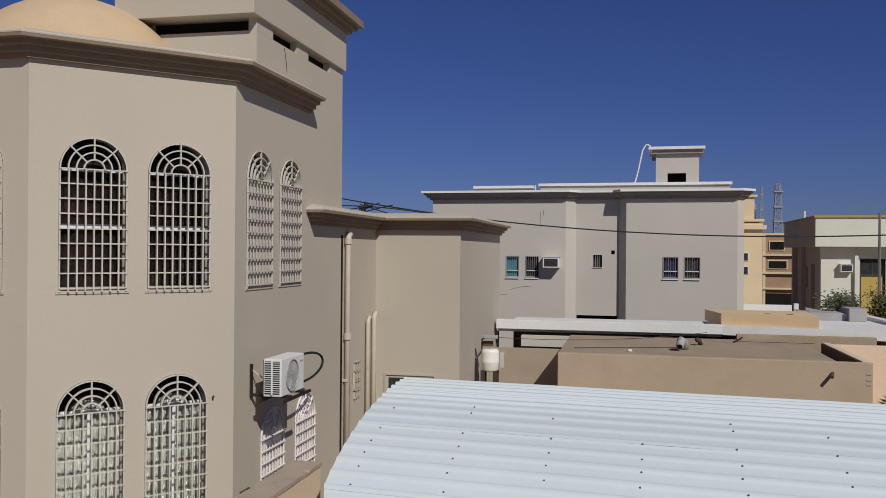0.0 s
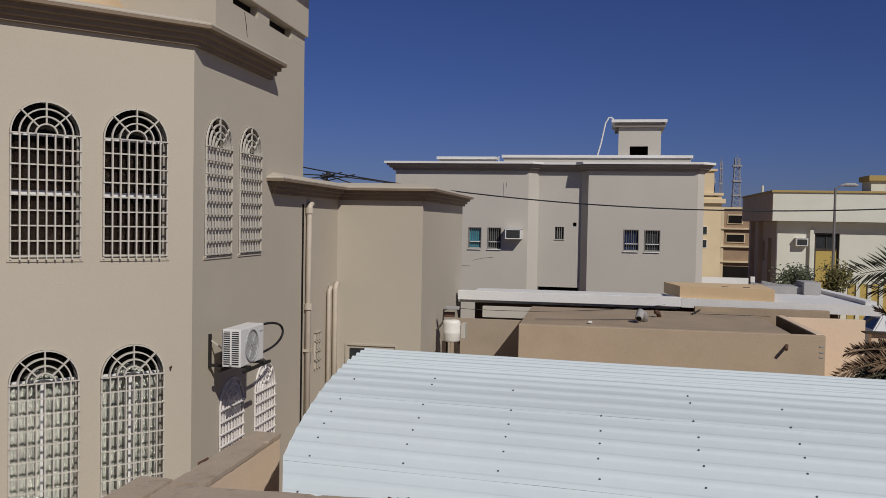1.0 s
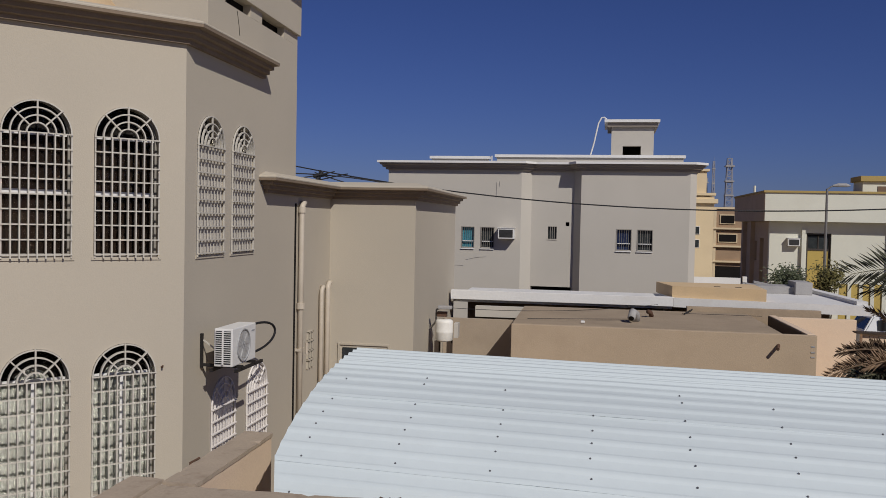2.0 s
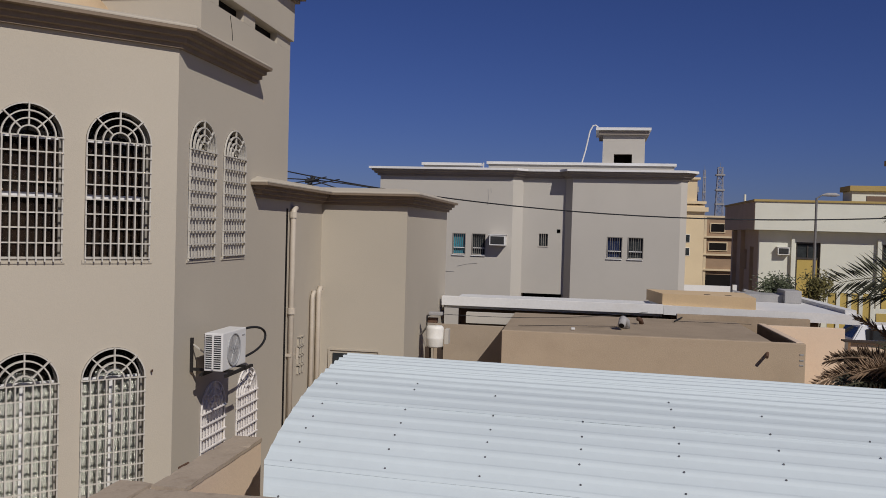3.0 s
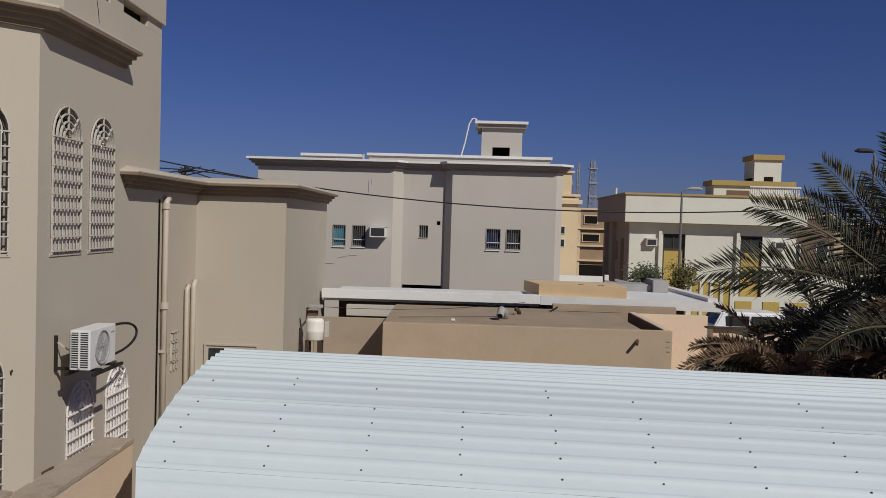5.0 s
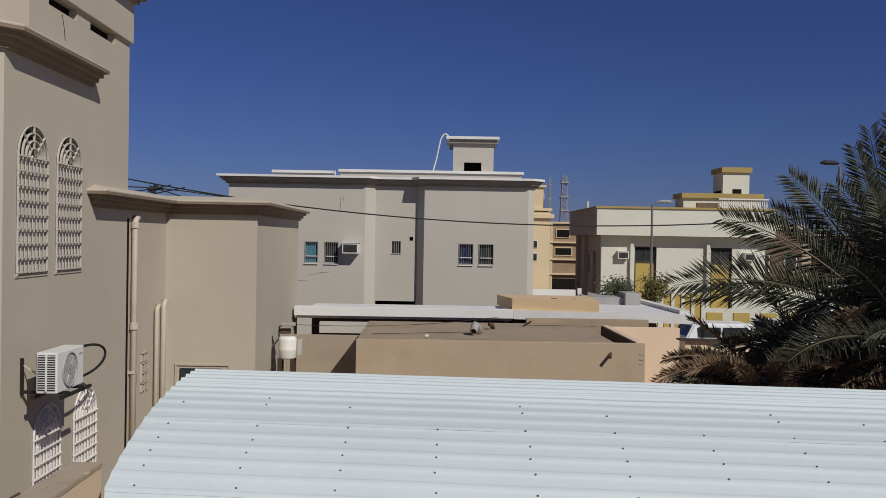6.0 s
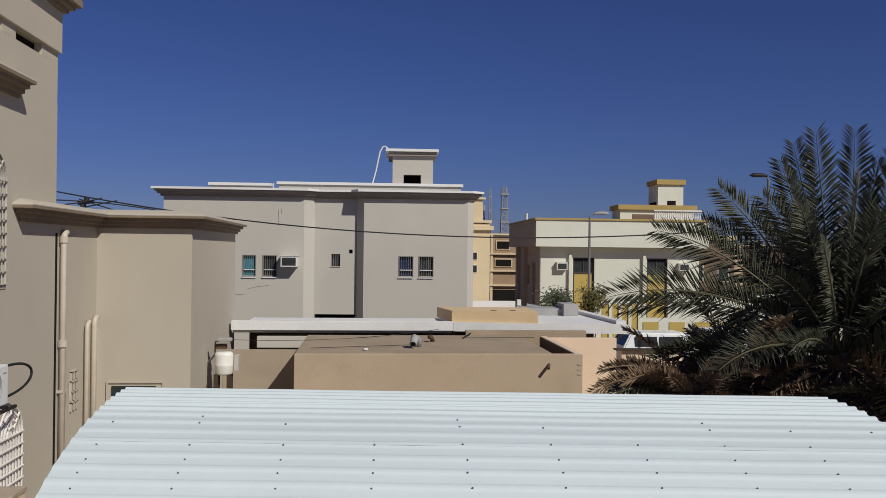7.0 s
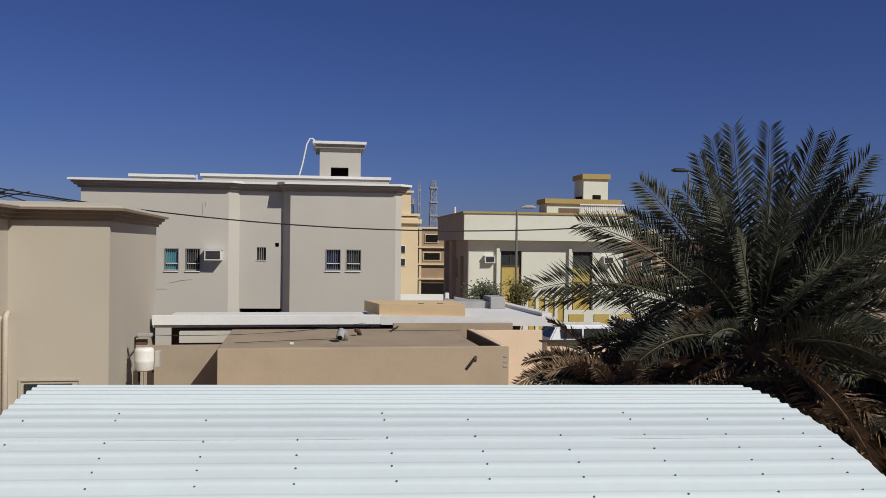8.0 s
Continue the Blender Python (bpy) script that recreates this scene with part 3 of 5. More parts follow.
bw1 = thing("boundary_wall", (-3.67, 8.5, 0), "peach plastered boundary wall with a chipped cement coping", "wall", kind="structure")
part("wall", B(-3.84, -3.525, 7.53, 9.51, 0, 2.655), M_PEACH, bw1)
part("coping", coping(-3.855, -3.515, 7.53, 9.52, 2.656, 2.70, 1), M_COPING, bw1, "chipped cement coping")
bw2 = thing("boundary_wall", (-1.7, 7.3, 0), "peach plastered boundary wall with a chipped cement coping", "wall", kind="structure", turn=1.3)
part("wall", B(-3.84, 0.35, 7.13, 7.48, 0, 2.65), M_PEACH, bw2)
part("coping", coping(-3.85, 0.36, 7.10, 7.50, 2.651, 2.695, 2), M_COPING, bw2, "chipped cement coping")
bw3 = thing("wall_pier", (-4.03, 7.2, 0), "square cement-topped pier at the corner of the boundary walls", "pier", kind="structure")
part("wall", B(-4.17, -3.87, 6.9, 7.53, 0, 2.68), M_PEACH, bw3)
part("coping", coping(-4.19, -3.86, 6.88, 7.56, 2.681, 2.72, 3), M_COPING, bw3)

# rusted binding wire left on the front wall
wires = bmesh.new()
rw_ = random.Random(31)
for k in range(16):
    p = Vector((-1.80 + rw_.uniform(0, 0.34), 7.42 + rw_.uniform(-0.03, 0.07), 2.70))
    d = Vector((rw_.uniform(-0.12, 0.16), rw_.uniform(-0.05, 0.05), 0))
    tube(wires, [p - d, p + Vector((0, 0, rw_.uniform(0.008, 0.035))), p + d], 0.008, 5)
solid("binding_wire", wires, M_RUST, "tangle of rusted binding wire on the wall coping", "wire", place=(-1.63, 7.32, 2.69))
solid("wall_hook", tube(bmesh.new(), [(-5.885, 11.38, 3.05), (-5.845, 11.34, 3.05), (-5.84, 11.335, 3.08)], 0.012, 6), M_RUST, "small rusty hook in the bay wall", "hook")

# ---- carport roof of ribbed white steel ----
KV = np.array([11.10, 10.6, 10.2, 9.65, 9.3, 8.8, 8.3, 7.95, 7.75])
KZ = np.array([3.402, 3.402, 3.385, 3.34, 3.28, 3.16, 3.01, 2.862, 2.732])
FITZ = np.polyfit(KV - 9.5, KZ, 4)
X0, X1 = -3.0, 5.88


def roof_z(v):
    return float(np.polyval(FITZ, v - 9.5))


def roof_point(x, v, lift=0.0):
    """The roof's surface at x on the rib line that crosses v."""
    a = radians(-5.7)
    return Vector((x, (v + math.sin(a) * x) / math.cos(a), roof_z(v) + lift))


CREST = [10.99, 10.78, 10.57, 10.36, 10.15, 9.95, 9.74, 9.50, 9.24, 8.98, 8.72, 8.48, 8.25, 8.04, 7.84, 7.66, 7.50]
carport = thing("carport_roof", (1.4, 9.5, 2.7), "curved carport roof of white ribbed steel sheets with dark screws", "roof")


def rib_profile(c0, c1, amp):
    """From one crest to the next: crest, slope, broad pan, slope."""
    return [(c0 + (c1 - c0) * q, h * amp) for q, h in ((0.0, 0.014), (0.08, 0.0136), (0.12, 0.012), (0.22, 0.002), (0.28, 0.0), (0.5, 0.0006), (0.72, 0.0), (0.78, 0.002), (0.88, 0.012), (0.92, 0.0136))]


LAP = 0.009
RIB = [2.0] * 6 + [1.5, 1.3, 1.1] + [0.9] * 8
SHEETS = [(0, 4), (4, 9), (9, 14), (14, 16)]
for k, (c0, c1) in enumerate(SHEETS):
    bm = bmesh.new()
    prof = []
    for i in range(c0, c1):
        prof += rib_profile(CREST[i], CREST[i + 1], RIB[i])
    prof += [(CREST[c1] - 0.004, 0.009), (CREST[c1] - 0.026, 0.007)]
    if k == 0:
        prof = [(11.06, 0.004), (11.02, 0.02)] + prof
    rows_ = []
    NX = 30
    for v, h in prof:
        row = []
        for j in range(NX + 1):
            left = X0 + 0.38 * max(0.0, 7.86 - v)
            x = left + (X1 - left) * j / NX
            p = roof_point(x, v, h + LAP * (3 - k))
            p.z += 0.005 * noise.noise(Vector((x * 1.1, v * 0.8, k * 3.0)))
            row.append(bm.verts.new(p))
        rows_.append(row)
    for a, b in zip(rows_, rows_[1:]):
        for j in range(NX):
            bm.faces.new((a[j], a[j + 1], b[j + 1], b[j]))
    ex = bmesh.ops.extrude_face_region(bm, geom=list(bm.faces))
    bmesh.ops.translate(bm, verts=[x for x in ex["geom"] if isinstance(x, bmesh.types.BMVert)], vec=(0, 0, -0.003))
    for e in bm.edges:
        e.smooth = len(e.link_faces) == 2 and e.calc_face_angle() < 0.8
    part("roof_sheet", bm, M_SHEET, carport, smooth=True)


def sheet_lift(v):
    """How far the sheet that covers v stands over the roof's curve."""
    k = next((j for j, (c0, c1) in enumerate(SHEETS) if v > CREST[c1] - 0.026), len(SHEETS) - 1)
    i = next((j for j in range(len(CREST) - 1) if CREST[j + 1] <= v <= CREST[j]), len(CREST) - 2)
    prof = rib_profile(CREST[i], CREST[i + 1], RIB[i]) + [(CREST[i + 1], 0.014 * RIB[i])]
    return LAP * (3 - k) + float(np.interp(-v, [-q for q, _ in prof], [h for _, h in prof]))


PURLINS = [-2.72 + 0.97 * k - 0.0058 * k * k for k in range(10)]
for x in PURLINS:
    rail = [roof_point(x, 11.0 - 3.4 * i / 14, -0.06) for i in range(15)]
    part("purlin", tube(bmesh.new(), rail, 0.035, 4), M_POLE, carport)
for x in (PURLINS[0], PURLINS[5], PURLINS[9]):
    for v in (10.9, 8.6):
        p = roof_point(x, v, -0.08)
        part("post", tube(bmesh.new(), [(p.x, p.y, 0), (p.x, p.y, p.z)], 0.05, 10), M_POLE, carport)
sb = bmesh.new()
tube(sb, [(0, 0, -0.004), (0, 0, 0.003)], 0.0105, 8)
tube(sb, [(0, 0, 0.003), (0, 0, 0.009)], 0.0065, 6)
screw_mesh = bpy.data.meshes.new("screw")
sb.to_mesh(screw_mesh)
sb.free()
screw_mesh.materials.append(M_SCREW)
for ix, x in enumerate(PURLINS):
    for row, at in enumerate((9.68, 9.45, 9.007, 8.715, 8.489, 8.262, 8.01, 7.62)):
        if (row == 0 and ix % 3 != 1) or (row == 1 and ix in (3, 6)):
            continue
        v = at + (0.02 * (x - 2.9) if row > 1 else 0.0)
        xx = x + random.uniform(-0.02, 0.02)
        p = roof_point(xx, v, sheet_lift(v) + 0.004)
        s_ob = new("screw", screw_mesh)
        s_ob.parent = carport
        s_ob.location = p - BASE[carport.name]
        s_ob.rotation_euler = (math.atan((roof_z(v + 0.05) - roof_z(v - 0.05)) / 0.1), 0, 0)

# ---- low tan building behind the carport ----
low = thing("low_building", (1.7, 21, 0), "low tan plastered outbuilding with a dusty flat roof", "building")
part("wall", B(-1.50, 4.20, 18.92, 22.9, 0, 2.95), M_TAN, low)
part("wall", B(4.202, 4.66, 18.92, 22.9, 0, 2.72), M_TAN, low)
part("front_wall", B(-1.50, 4.86, 18.76, 18.918, 0, 2.985, 0.012), M_TAN, low)
part("flat_roof", B(-1.49, 4.20, 18.92, 22.9, 2.952, 2.988, 0.006), M_TANROOF, low)
part("parapet", B(4.70, 4.86, 18.92, 22.68, 0, 2.995, 0.01), M_PEACH, low)
part("parapet_wall", B(4.862, 6.74, 22.5, 22.68, 0, 2.965, 0.01), M_PEACH, low)
part("lower_block", B(6.30, 7.9, 20.6, 20.8, 0, 2.86, 0.01), M_PEACH, low)
part("ledge", B(6.15, 7.96, 20.5, 20.82, 2.862, 2.895), M_DARKBROWN, low, "thin dark drip ledge on the lower wall")
# added dark sheet: shade on the parapet's inner face, put in as colour
part("upstand", B(4.664, 4.698, 18.92, 22.6, 2.722, 2.98), M_DARKBROWN, low, "dark sheet painted as shade inside the parapet")
part("spout", tube(bmesh.new(), [(4.10, 18.78, 2.76), (4.04, 18.55, 2.70)], 0.035, 8), M_RUST, low, "rusty rain spout")
lm = bmesh.new()
for z in (2.52, 2.62, 2.74):
    box(lm, 4.74, 4.82, 18.752, 18.762, z, z + 0.03)
part("wall_mark", lm, M_CONCRETE, low)
vp = thing("roof_vent_pipe", (1.18, 20.1, 3.0), "short grey pipe elbow lying on the dusty roof", "pipe")
part("elbow", tube(bmesh.new(), [(1.26, 20.15, 3.0), (1.25, 20.12, 3.16), (1.17, 19.95, 3.22), (1.13, 19.75, 3.10)], 0.09, 12), M_CONCRETE, vp, smooth=True)
part("mouth", tube(bmesh.new(), [(1.132, 19.76, 3.106), (1.128, 19.74, 3.094)], 0.06, 12), M_DARK, vp)
vp2 = thing("roof_vent_pipe", (1.66, 21.3, 3.0), "small broken pipe stub on the dusty roof", "pipe")
part("elbow", tube(bmesh.new(), [(1.7, 21.3, 3.0), (1.66, 21.25, 3.1), (1.6, 21.1, 3.13)], 0.055, 10), M_RUST, vp2, smooth=True)
solid("roof_rod", tube(bmesh.new(), [(2.55, 22.0, 3.02), (2.95, 23.25, 3.05)], 0.02, 6), M_CABLE, "thin dark rod lying on the roof", "rod")
solid("roof_stone", box(bmesh.new(), 0.0, 0.09, 19.3, 19.38, 3.0, 3.05, 0.015), M_ROOFWHITE, "small white stone on the roof", "stone")

# alley wall and the white canopy behind
solid("alley_wall", B(-3.68, -1.52, 22.9, 23.1, 0, 2.58), M_ALLEY, "plain brown-beige wall closing the narrow alley", "wall", kind="structure")
solid("alley_beam", B(-2.86, -1.55, 23.25, 23.5, 2.61, 2.90), M_GREY, "grey plastered beam above the alley wall", "beam")
can = thing("flat_canopy_house", (1.6, 25.5, 0), "single-storey house with a white coated flat roof slab", "house")
part("roof_slab", prism(bmesh.new(), [(2.46, 23.72), (7.28, 23.05), (7.05, 28.6), (2.46, 28.2)], 3.02, 3.27), M_ROOFWHITE, can, "white coated roof slab")
part("parapet", B(-3.62, 2.455, 23.72, 23.98, 3.03, 3.285, 0.01), M_ROOFWHITE, can)
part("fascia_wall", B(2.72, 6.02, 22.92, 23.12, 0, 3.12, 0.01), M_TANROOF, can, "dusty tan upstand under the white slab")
part("rear_roof", B(-3.6, 2.45, 23.985, 28.2, 2.94, 3.02), M_ROOFWHITE, can)
# both walls dark brown, so the shade under the roof is in their colour
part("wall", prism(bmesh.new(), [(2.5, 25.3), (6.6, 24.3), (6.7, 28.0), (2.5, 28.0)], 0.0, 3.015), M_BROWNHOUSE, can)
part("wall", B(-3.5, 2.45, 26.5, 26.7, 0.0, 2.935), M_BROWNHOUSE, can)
part("roof_edge", prism(bmesh.new(), [(6.98, 23.35), (7.24, 23.3), (7.03, 28.5), (6.77, 28.5)], 3.272, 3.37), M_ROOFWHITE, can)
yb = thing("roof_kerb_box", (3.65, 25, 3.3), "pale yellow plastered box on the white roof", "box")
part("box", prism(bmesh.new(), [(2.43, 23.85), (4.78, 23.42), (4.85, 25.5), (2.14, 25.5)], 3.272, 3.58), M_OCHREBOX, yb)
for x0 in (3.55, 4.1):
    part("chip", B(x0, x0 + 0.16, 24.0, 24.12, 3.575, 3.588), M_DARKBROWN, yb)
gb = thing("concrete_block", (5.7, 27, 3.3), "grey concrete slab and block on the white roof", "block")
part("slab", B(4.95, 6.2, 26.4, 27.4, 3.27, 3.49, 0.01), M_CONCRETE, gb)
part("block", B(6.15, 6.62, 26.2, 27.2, 3.27, 3.64, 0.02), M_CONCRETE, gb)

for x0, y0, z0, a in ((5.05, 28.3, 3.20, 0.0), (5.35, 28.1, 3.26, 0.05)):
    plank = bmesh.new()
    bar(plank, (x0, y0, z0 + 0.24), (x0 + 1.05, y0 - 0.12 - a, z0 + 0.05), 0.07, 0.2, (0, 1, 0))
    solid("roof_plank", plank, M_CONCRETE, "pale weathered plank leaning on the roof edge", "plank", place=(x0 + 0.5, y0, 3.27), group="roof planks")

# water tank on legs by the wing
tk = thing("water_tank", (-3.27, 20.5, 0), "white plastic water tank on rusty steel legs", "tank")
part("drum", tube(bmesh.new(), [(-3.27, 20.5, 2.29), (-3.27, 20.5, 2.30), (-3.27, 20.5, 2.33), (-3.27, 20.5, 2.50), (-3.27, 20.5, 2.52), (-3.27, 20.5, 2.54), (-3.27, 20.5, 2.74), (-3.27, 20.5, 2.79), (-3.27, 20.5, 2.82), (-3.27, 20.5, 2.825)], [0.15, 0.19, 0.212, 0.216, 0.222, 0.216, 0.216, 0.205, 0.17, 0.05], 28), M_TANK, tk, smooth=True)
for dx, dy in ((-0.16, -0.13), (0.14, -0.13), (-0.16, 0.13), (0.14, 0.13)):
    part("leg", B(-3.27 + dx - 0.05, -3.27 + dx + 0.05, 20.5 + dy - 0.03, 20.5 + dy + 0.03, 0, 2.31), M_DARKBROWN, tk)
part("meter_box", B(-3.03, -2.93, 20.45, 20.75, 2.38, 2.74, 0.01), M_GREY, tk)
fl = thing("flood_light", (-3.4, 20.6, 2.9), "small grey flood lamp on a bent arm", "lamp")
part("arm", tube(bmesh.new(), [(-3.66, 20.7, 2.55), (-3.5, 20.6, 2.75), (-3.48, 20.55, 3.05), (-3.3, 20.5, 3.12)], 0.025, 6), M_POLE, fl)
part("head", B(-3.42, -3.08, 20.36, 20.52, 3.08, 3.16, 0.02), M_CONCRETE, fl)
part("gear_box", B(-3.46, -3.22, 20.5, 20.65, 2.88, 3.0, 0.01), M_RUST, fl)

# ---- grey house across the plots ----
hb = thing("grey_house", (-0.1, 33.0, 0), "two-storey grey plastered house with stepped cornice and white roof edges", "house", turn=-1.7)
HB_W = [(-4.66, -4.20, 4.22, 5.00, M_TEALGLASS), (-3.90, -3.42, 4.22, 5.00, M_GREYGLASS), (1.28, 1.79, 4.26, 5.02, M_BLUEGLASS), (2.05, 2.57, 4.26, 5.02, M_GREYGLASS)]
lw = panel(bmesh.new(), (-7.67, 33.0, 0), (1, 0, 0), 5.29, 0, 7.25, [rect_hole(a + 7.67, b + 7.67, c, d) for a, b, c, d, _ in HB_W[:2]], 0.3, (0, 1, 0))
part("left_wall", lw, M_GREY, hb)
part("splay_wall", prism(bmesh.new(), [(-2.38, 33.0), (-2.02, 33.45), (-2.02, 33.75), (-2.38, 33.75)], 0, 7.25), M_GREY, hb)
part("recess_wall", panel(bmesh.new(), (-2.02, 33.45, 0), (1, 0, 0), 1.64, 0, 7.25, [rect_hole(0.66, 1.0, 4.6, 5.08), rect_hole(1.34, 1.48, 5.11, 5.26), rect_hole(0.03, 1.6, 2.1, 2.74)], 0.3, (0, 1, 0)), M_GREY, hb)
# near-black slab, the darkness behind the recess openings as colour
part("recess_dark", B(-2.0, -0.5, 34.3, 34.5, 1.5, 5.4), M_DARK, hb)
part("return_wall", prism(bmesh.new(), [(-0.38, 33.75), (-0.38, 33.45), (-0.10, 33.0), (-0.10, 33.75)], 0, 7.25), M_GREY, hb)
rw = panel(bmesh.new(), (-0.10, 33.0, 0), (1, 0, 0), 4.0, 0, 7.25, [rect_hole(a + 0.1, b + 0.1, c, d) for a, b, c, d, _ in HB_W[2:]], 0.3, (0, 1, 0))
part("right_wall", rw, M_GREY, hb)
part("splay_wall", prism(bmesh.new(), [(3.90, 33.0), (4.15, 33.25), (4.15, 33.6), (3.90, 33.6)], 0, 7.25), M_GREY, hb)
part("end_wall", B(3.85, 4.15, 33.6, 40.0, 0, 7.25), M_GREY, hb)
part("end_wall", B(-7.67, -7.37, 33.3, 40.0, 0, 7.25), M_GREY, hb)
part("back_wall", B(-7.37, 3.85, 39.7, 40.0, 0, 7.25), M_GREY, hb)
part("flat_roof", B(-7.36, 3.84, 33.9, 39.69, 7.05, 7.24), M_ROOFWHITE, hb)
HC = [(-0.02, 7.22), (0.10, 7.22), (0.10, 7.30), (0.20, 7.31), (0.22, 7.38), (0.29, 7.40), (0.29, 7.47), (-0.02, 7.47)]
HPATH = [(-7.67, 40.0), (-7.67, 33.0), (-2.38, 33.0), (-2.02, 33.45), (-0.38, 33.45), (-0.10, 33.0), (3.90, 33.0), (4.15, 33.25), (4.15, 40.0)]
part("cornice", sweep(bmesh.new(), HC, HPATH), M_GREYCORNICE, hb, "grey stepped cornice, darkened for its overhang's shade")
part("white_edge", sweep(bmesh.new(), [(-0.2, 7.472), (0.385, 7.472), (0.385, 7.555), (-0.2, 7.56)], HPATH), M_ROOFWHITE, hb)
for x0, x1, y0, y1, z in ((-6.35, -4.0, 35.0, 35.3, 7.80), (-3.65, 3.8, 35.2, 39.0, 7.89)):
    kb = part("roof_kerb", B(x0, x1, y0, y1, 7.24, z), M_GREY, hb)
    part("kerb_cap", B(x0 - 0.08, x1 + 0.08, y0 - 0.08, y1 + 0.08, z + 0.002, z + 0.11), M_ROOFWHITE, kb)
part("stair_tower", panel(bmesh.new(), (0.97, 35.6, 0), (1, 0, 0), 1.68, 7.9, 9.17, [rect_hole(0.46, 1.18, 8.03, 8.40)], 0.2, (0, 1, 0)), M_GREY, hb)
part("stair_wall", B(0.97, 1.17, 35.802, 38.0, 7.9, 9.17), M_GREY, hb)
part("stair_wall", B(2.45, 2.65, 35.802, 38.0, 7.9, 9.17), M_GREY, hb)
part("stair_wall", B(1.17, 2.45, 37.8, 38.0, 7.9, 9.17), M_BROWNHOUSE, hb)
# lower cap tier in the darkened grey, as painted shade below the white one
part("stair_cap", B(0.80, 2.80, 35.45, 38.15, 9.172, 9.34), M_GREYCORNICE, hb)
part("stair_cap", B(0.68, 2.87, 35.33, 38.22, 9.342, 9.45), M_ROOFWHITE, hb)
part("roof_pipe", tube(bmesh.new(), [(0.12, 35.4, 7.9), (0.28, 35.4, 8.5), (0.44, 35.4, 9.3), (0.56, 35.4, 9.52), (0.66, 35.4, 9.54), (0.76, 35.4, 9.46)], 0.032, 8), M_ROOFWHITE, hb, "thin white bent roof pipe")
part("roof_pipe", tube(bmesh.new(), [(-3.7, 34.0, 7.5), (-3.7, 34.0, 7.85)], 0.03, 6), M_ROOFWHITE, hb)
for a, b, c, d, mt in HB_W:
    w = part("window", frame_ring(bmesh.new(), (0, 33.0, 0), (1, 0, 0), (0, -1, 0), rect_hole(a - 0.03, b + 0.03, c - 0.05, d + 0.02), 0.03, -0.02, 0.10), M_OLDALU, hb, "weathered aluminium barred window")
    part("rail", B(a + 0.02, b - 0.02, 33.0, 33.06, c + 0.22, c + 0.25), M_ALU, w)
    part("sill", B(a - 0.05, b + 0.02, 32.95, 32.978, c - 0.08, c - 0.05), M_ALU, w)
    part("pane", B(a, b, 33.10, 33.12, c, d), mt, w)
    q = bmesh.new()
    for i in range(1, 6):
        x = a + (b - a) * i / 6
        tube(q, [(x, 33.0, c), (x, 33.0, d)], 0.007, 5)
    part("grille", q, M_OLDALU, w)
sw = part("window", B(-1.38, -1.00, 33.42, 33.51, 4.57, 4.60), M_GREY, hb)
part("pane", B(-1.36, -1.02, 33.60, 33.62, 4.6, 5.08), M_GREYGLASS, sw)
q = bmesh.new()
for x in (-1.27, -1.19, -1.11):
    tube(q, [(x, 33.49, 4.6), (x, 33.49, 5.08)], 0.012, 5)
part("grille", q, M_OLDALU, sw)


def window_ac(x0, z0, w, h, y, label, turn=0.0, deep=0.42):
    u = thing("window_air_conditioner", (x0 + w / 2, y, z0), label, "air conditioner", group="window air conditioners", turn=turn)
    part("casing", B(x0, x0 + w, y - deep, y + 0.05, z0, z0 + h, 0.015), M_ACWHITE, u)
    part("rear_grille", B(x0 + 0.05, x0 + w - 0.05, y - deep - 0.008, y - deep, z0 + 0.05, z0 + h - 0.05), M_ACDARK, u)
    for i in range(5):
        z = z0 + 0.09 + i * (h - 0.24) / 4
        part("louvre", B(x0 + 0.06, x0 + w - 0.06, y - deep - 0.016, y - deep - 0.006, z, z + 0.010), M_LOUVRE, u)
    part("hood", B(x0 - 0.03, x0 + w + 0.03, y - deep - 0.02, y, z0 + h, z0 + h + 0.025), M_ACWHITE, u)
    return u


window_ac(-3.20, 4.58, 0.62, 0.40, 33.06, "off-white window air conditioner in the grey wall", -1.7)

for pts in ([(-5.1, 32.99, 3.49), (-4.85, 32.99, 3.5), (-4.6, 32.99, 3.5)], [(-4.5, 32.99, 3.72), (-4.1, 32.99, 3.82), (-3.7, 32.99, 3.86)], [(-3.35, 32.99, 6.75), (-3.33, 32.99, 6.4), (-3.35, 32.99, 6.15)], [(-3.24, 32.99, 6.8), (-3.22, 32.99, 6.6)]):
    part("hairline_crack", tube(bmesh.new(), pts, 0.007, 5), M_CONCRETE, hb)

# yellow house behind, white wall below it
yh = thing("pale_yellow_house", (6.4, 44, 0), "pale yellow plastered house with stepped parapet", "house")
part("wall", B(4.6, 5.80, 40.0, 47.0, 0, 6.55), M_PALEYELLOW, yh)
part("upper_wall", B(4.6, 5.46, 40.1, 46.0, 6.552, 7.7), M_PALEYELLOW, yh)
part("band", B(4.6, 5.95, 39.85, 47.1, 6.25, 6.45, 0.01), M_PALEYELLOW, yh)
part("band", B(4.6, 5.86, 39.92, 47.0, 6.60, 6.72, 0.01), M_PALEYELLOW, yh)
part("band", B(4.6, 5.58, 40.0, 46.1, 7.702, 7.80, 0.01), M_PALEYELLOW, yh)
for z in (4.25, 4.85):
    w = part("window", B(4.98, 5.2, 39.97, 40.02, z, z + 0.36), M_ALU, yh)
    part("pane", B(5.0, 5.18, 39.962, 39.972, z + 0.02, z + 0.34), M_GREYGLASS, w)
solid("white_garden_wall", B(4.5, 6.85, 38.9, 39.1, 0, 2.98), M_ROOFWHITE, "low white garden wall with a narrow gap", "wall", kind="structure")
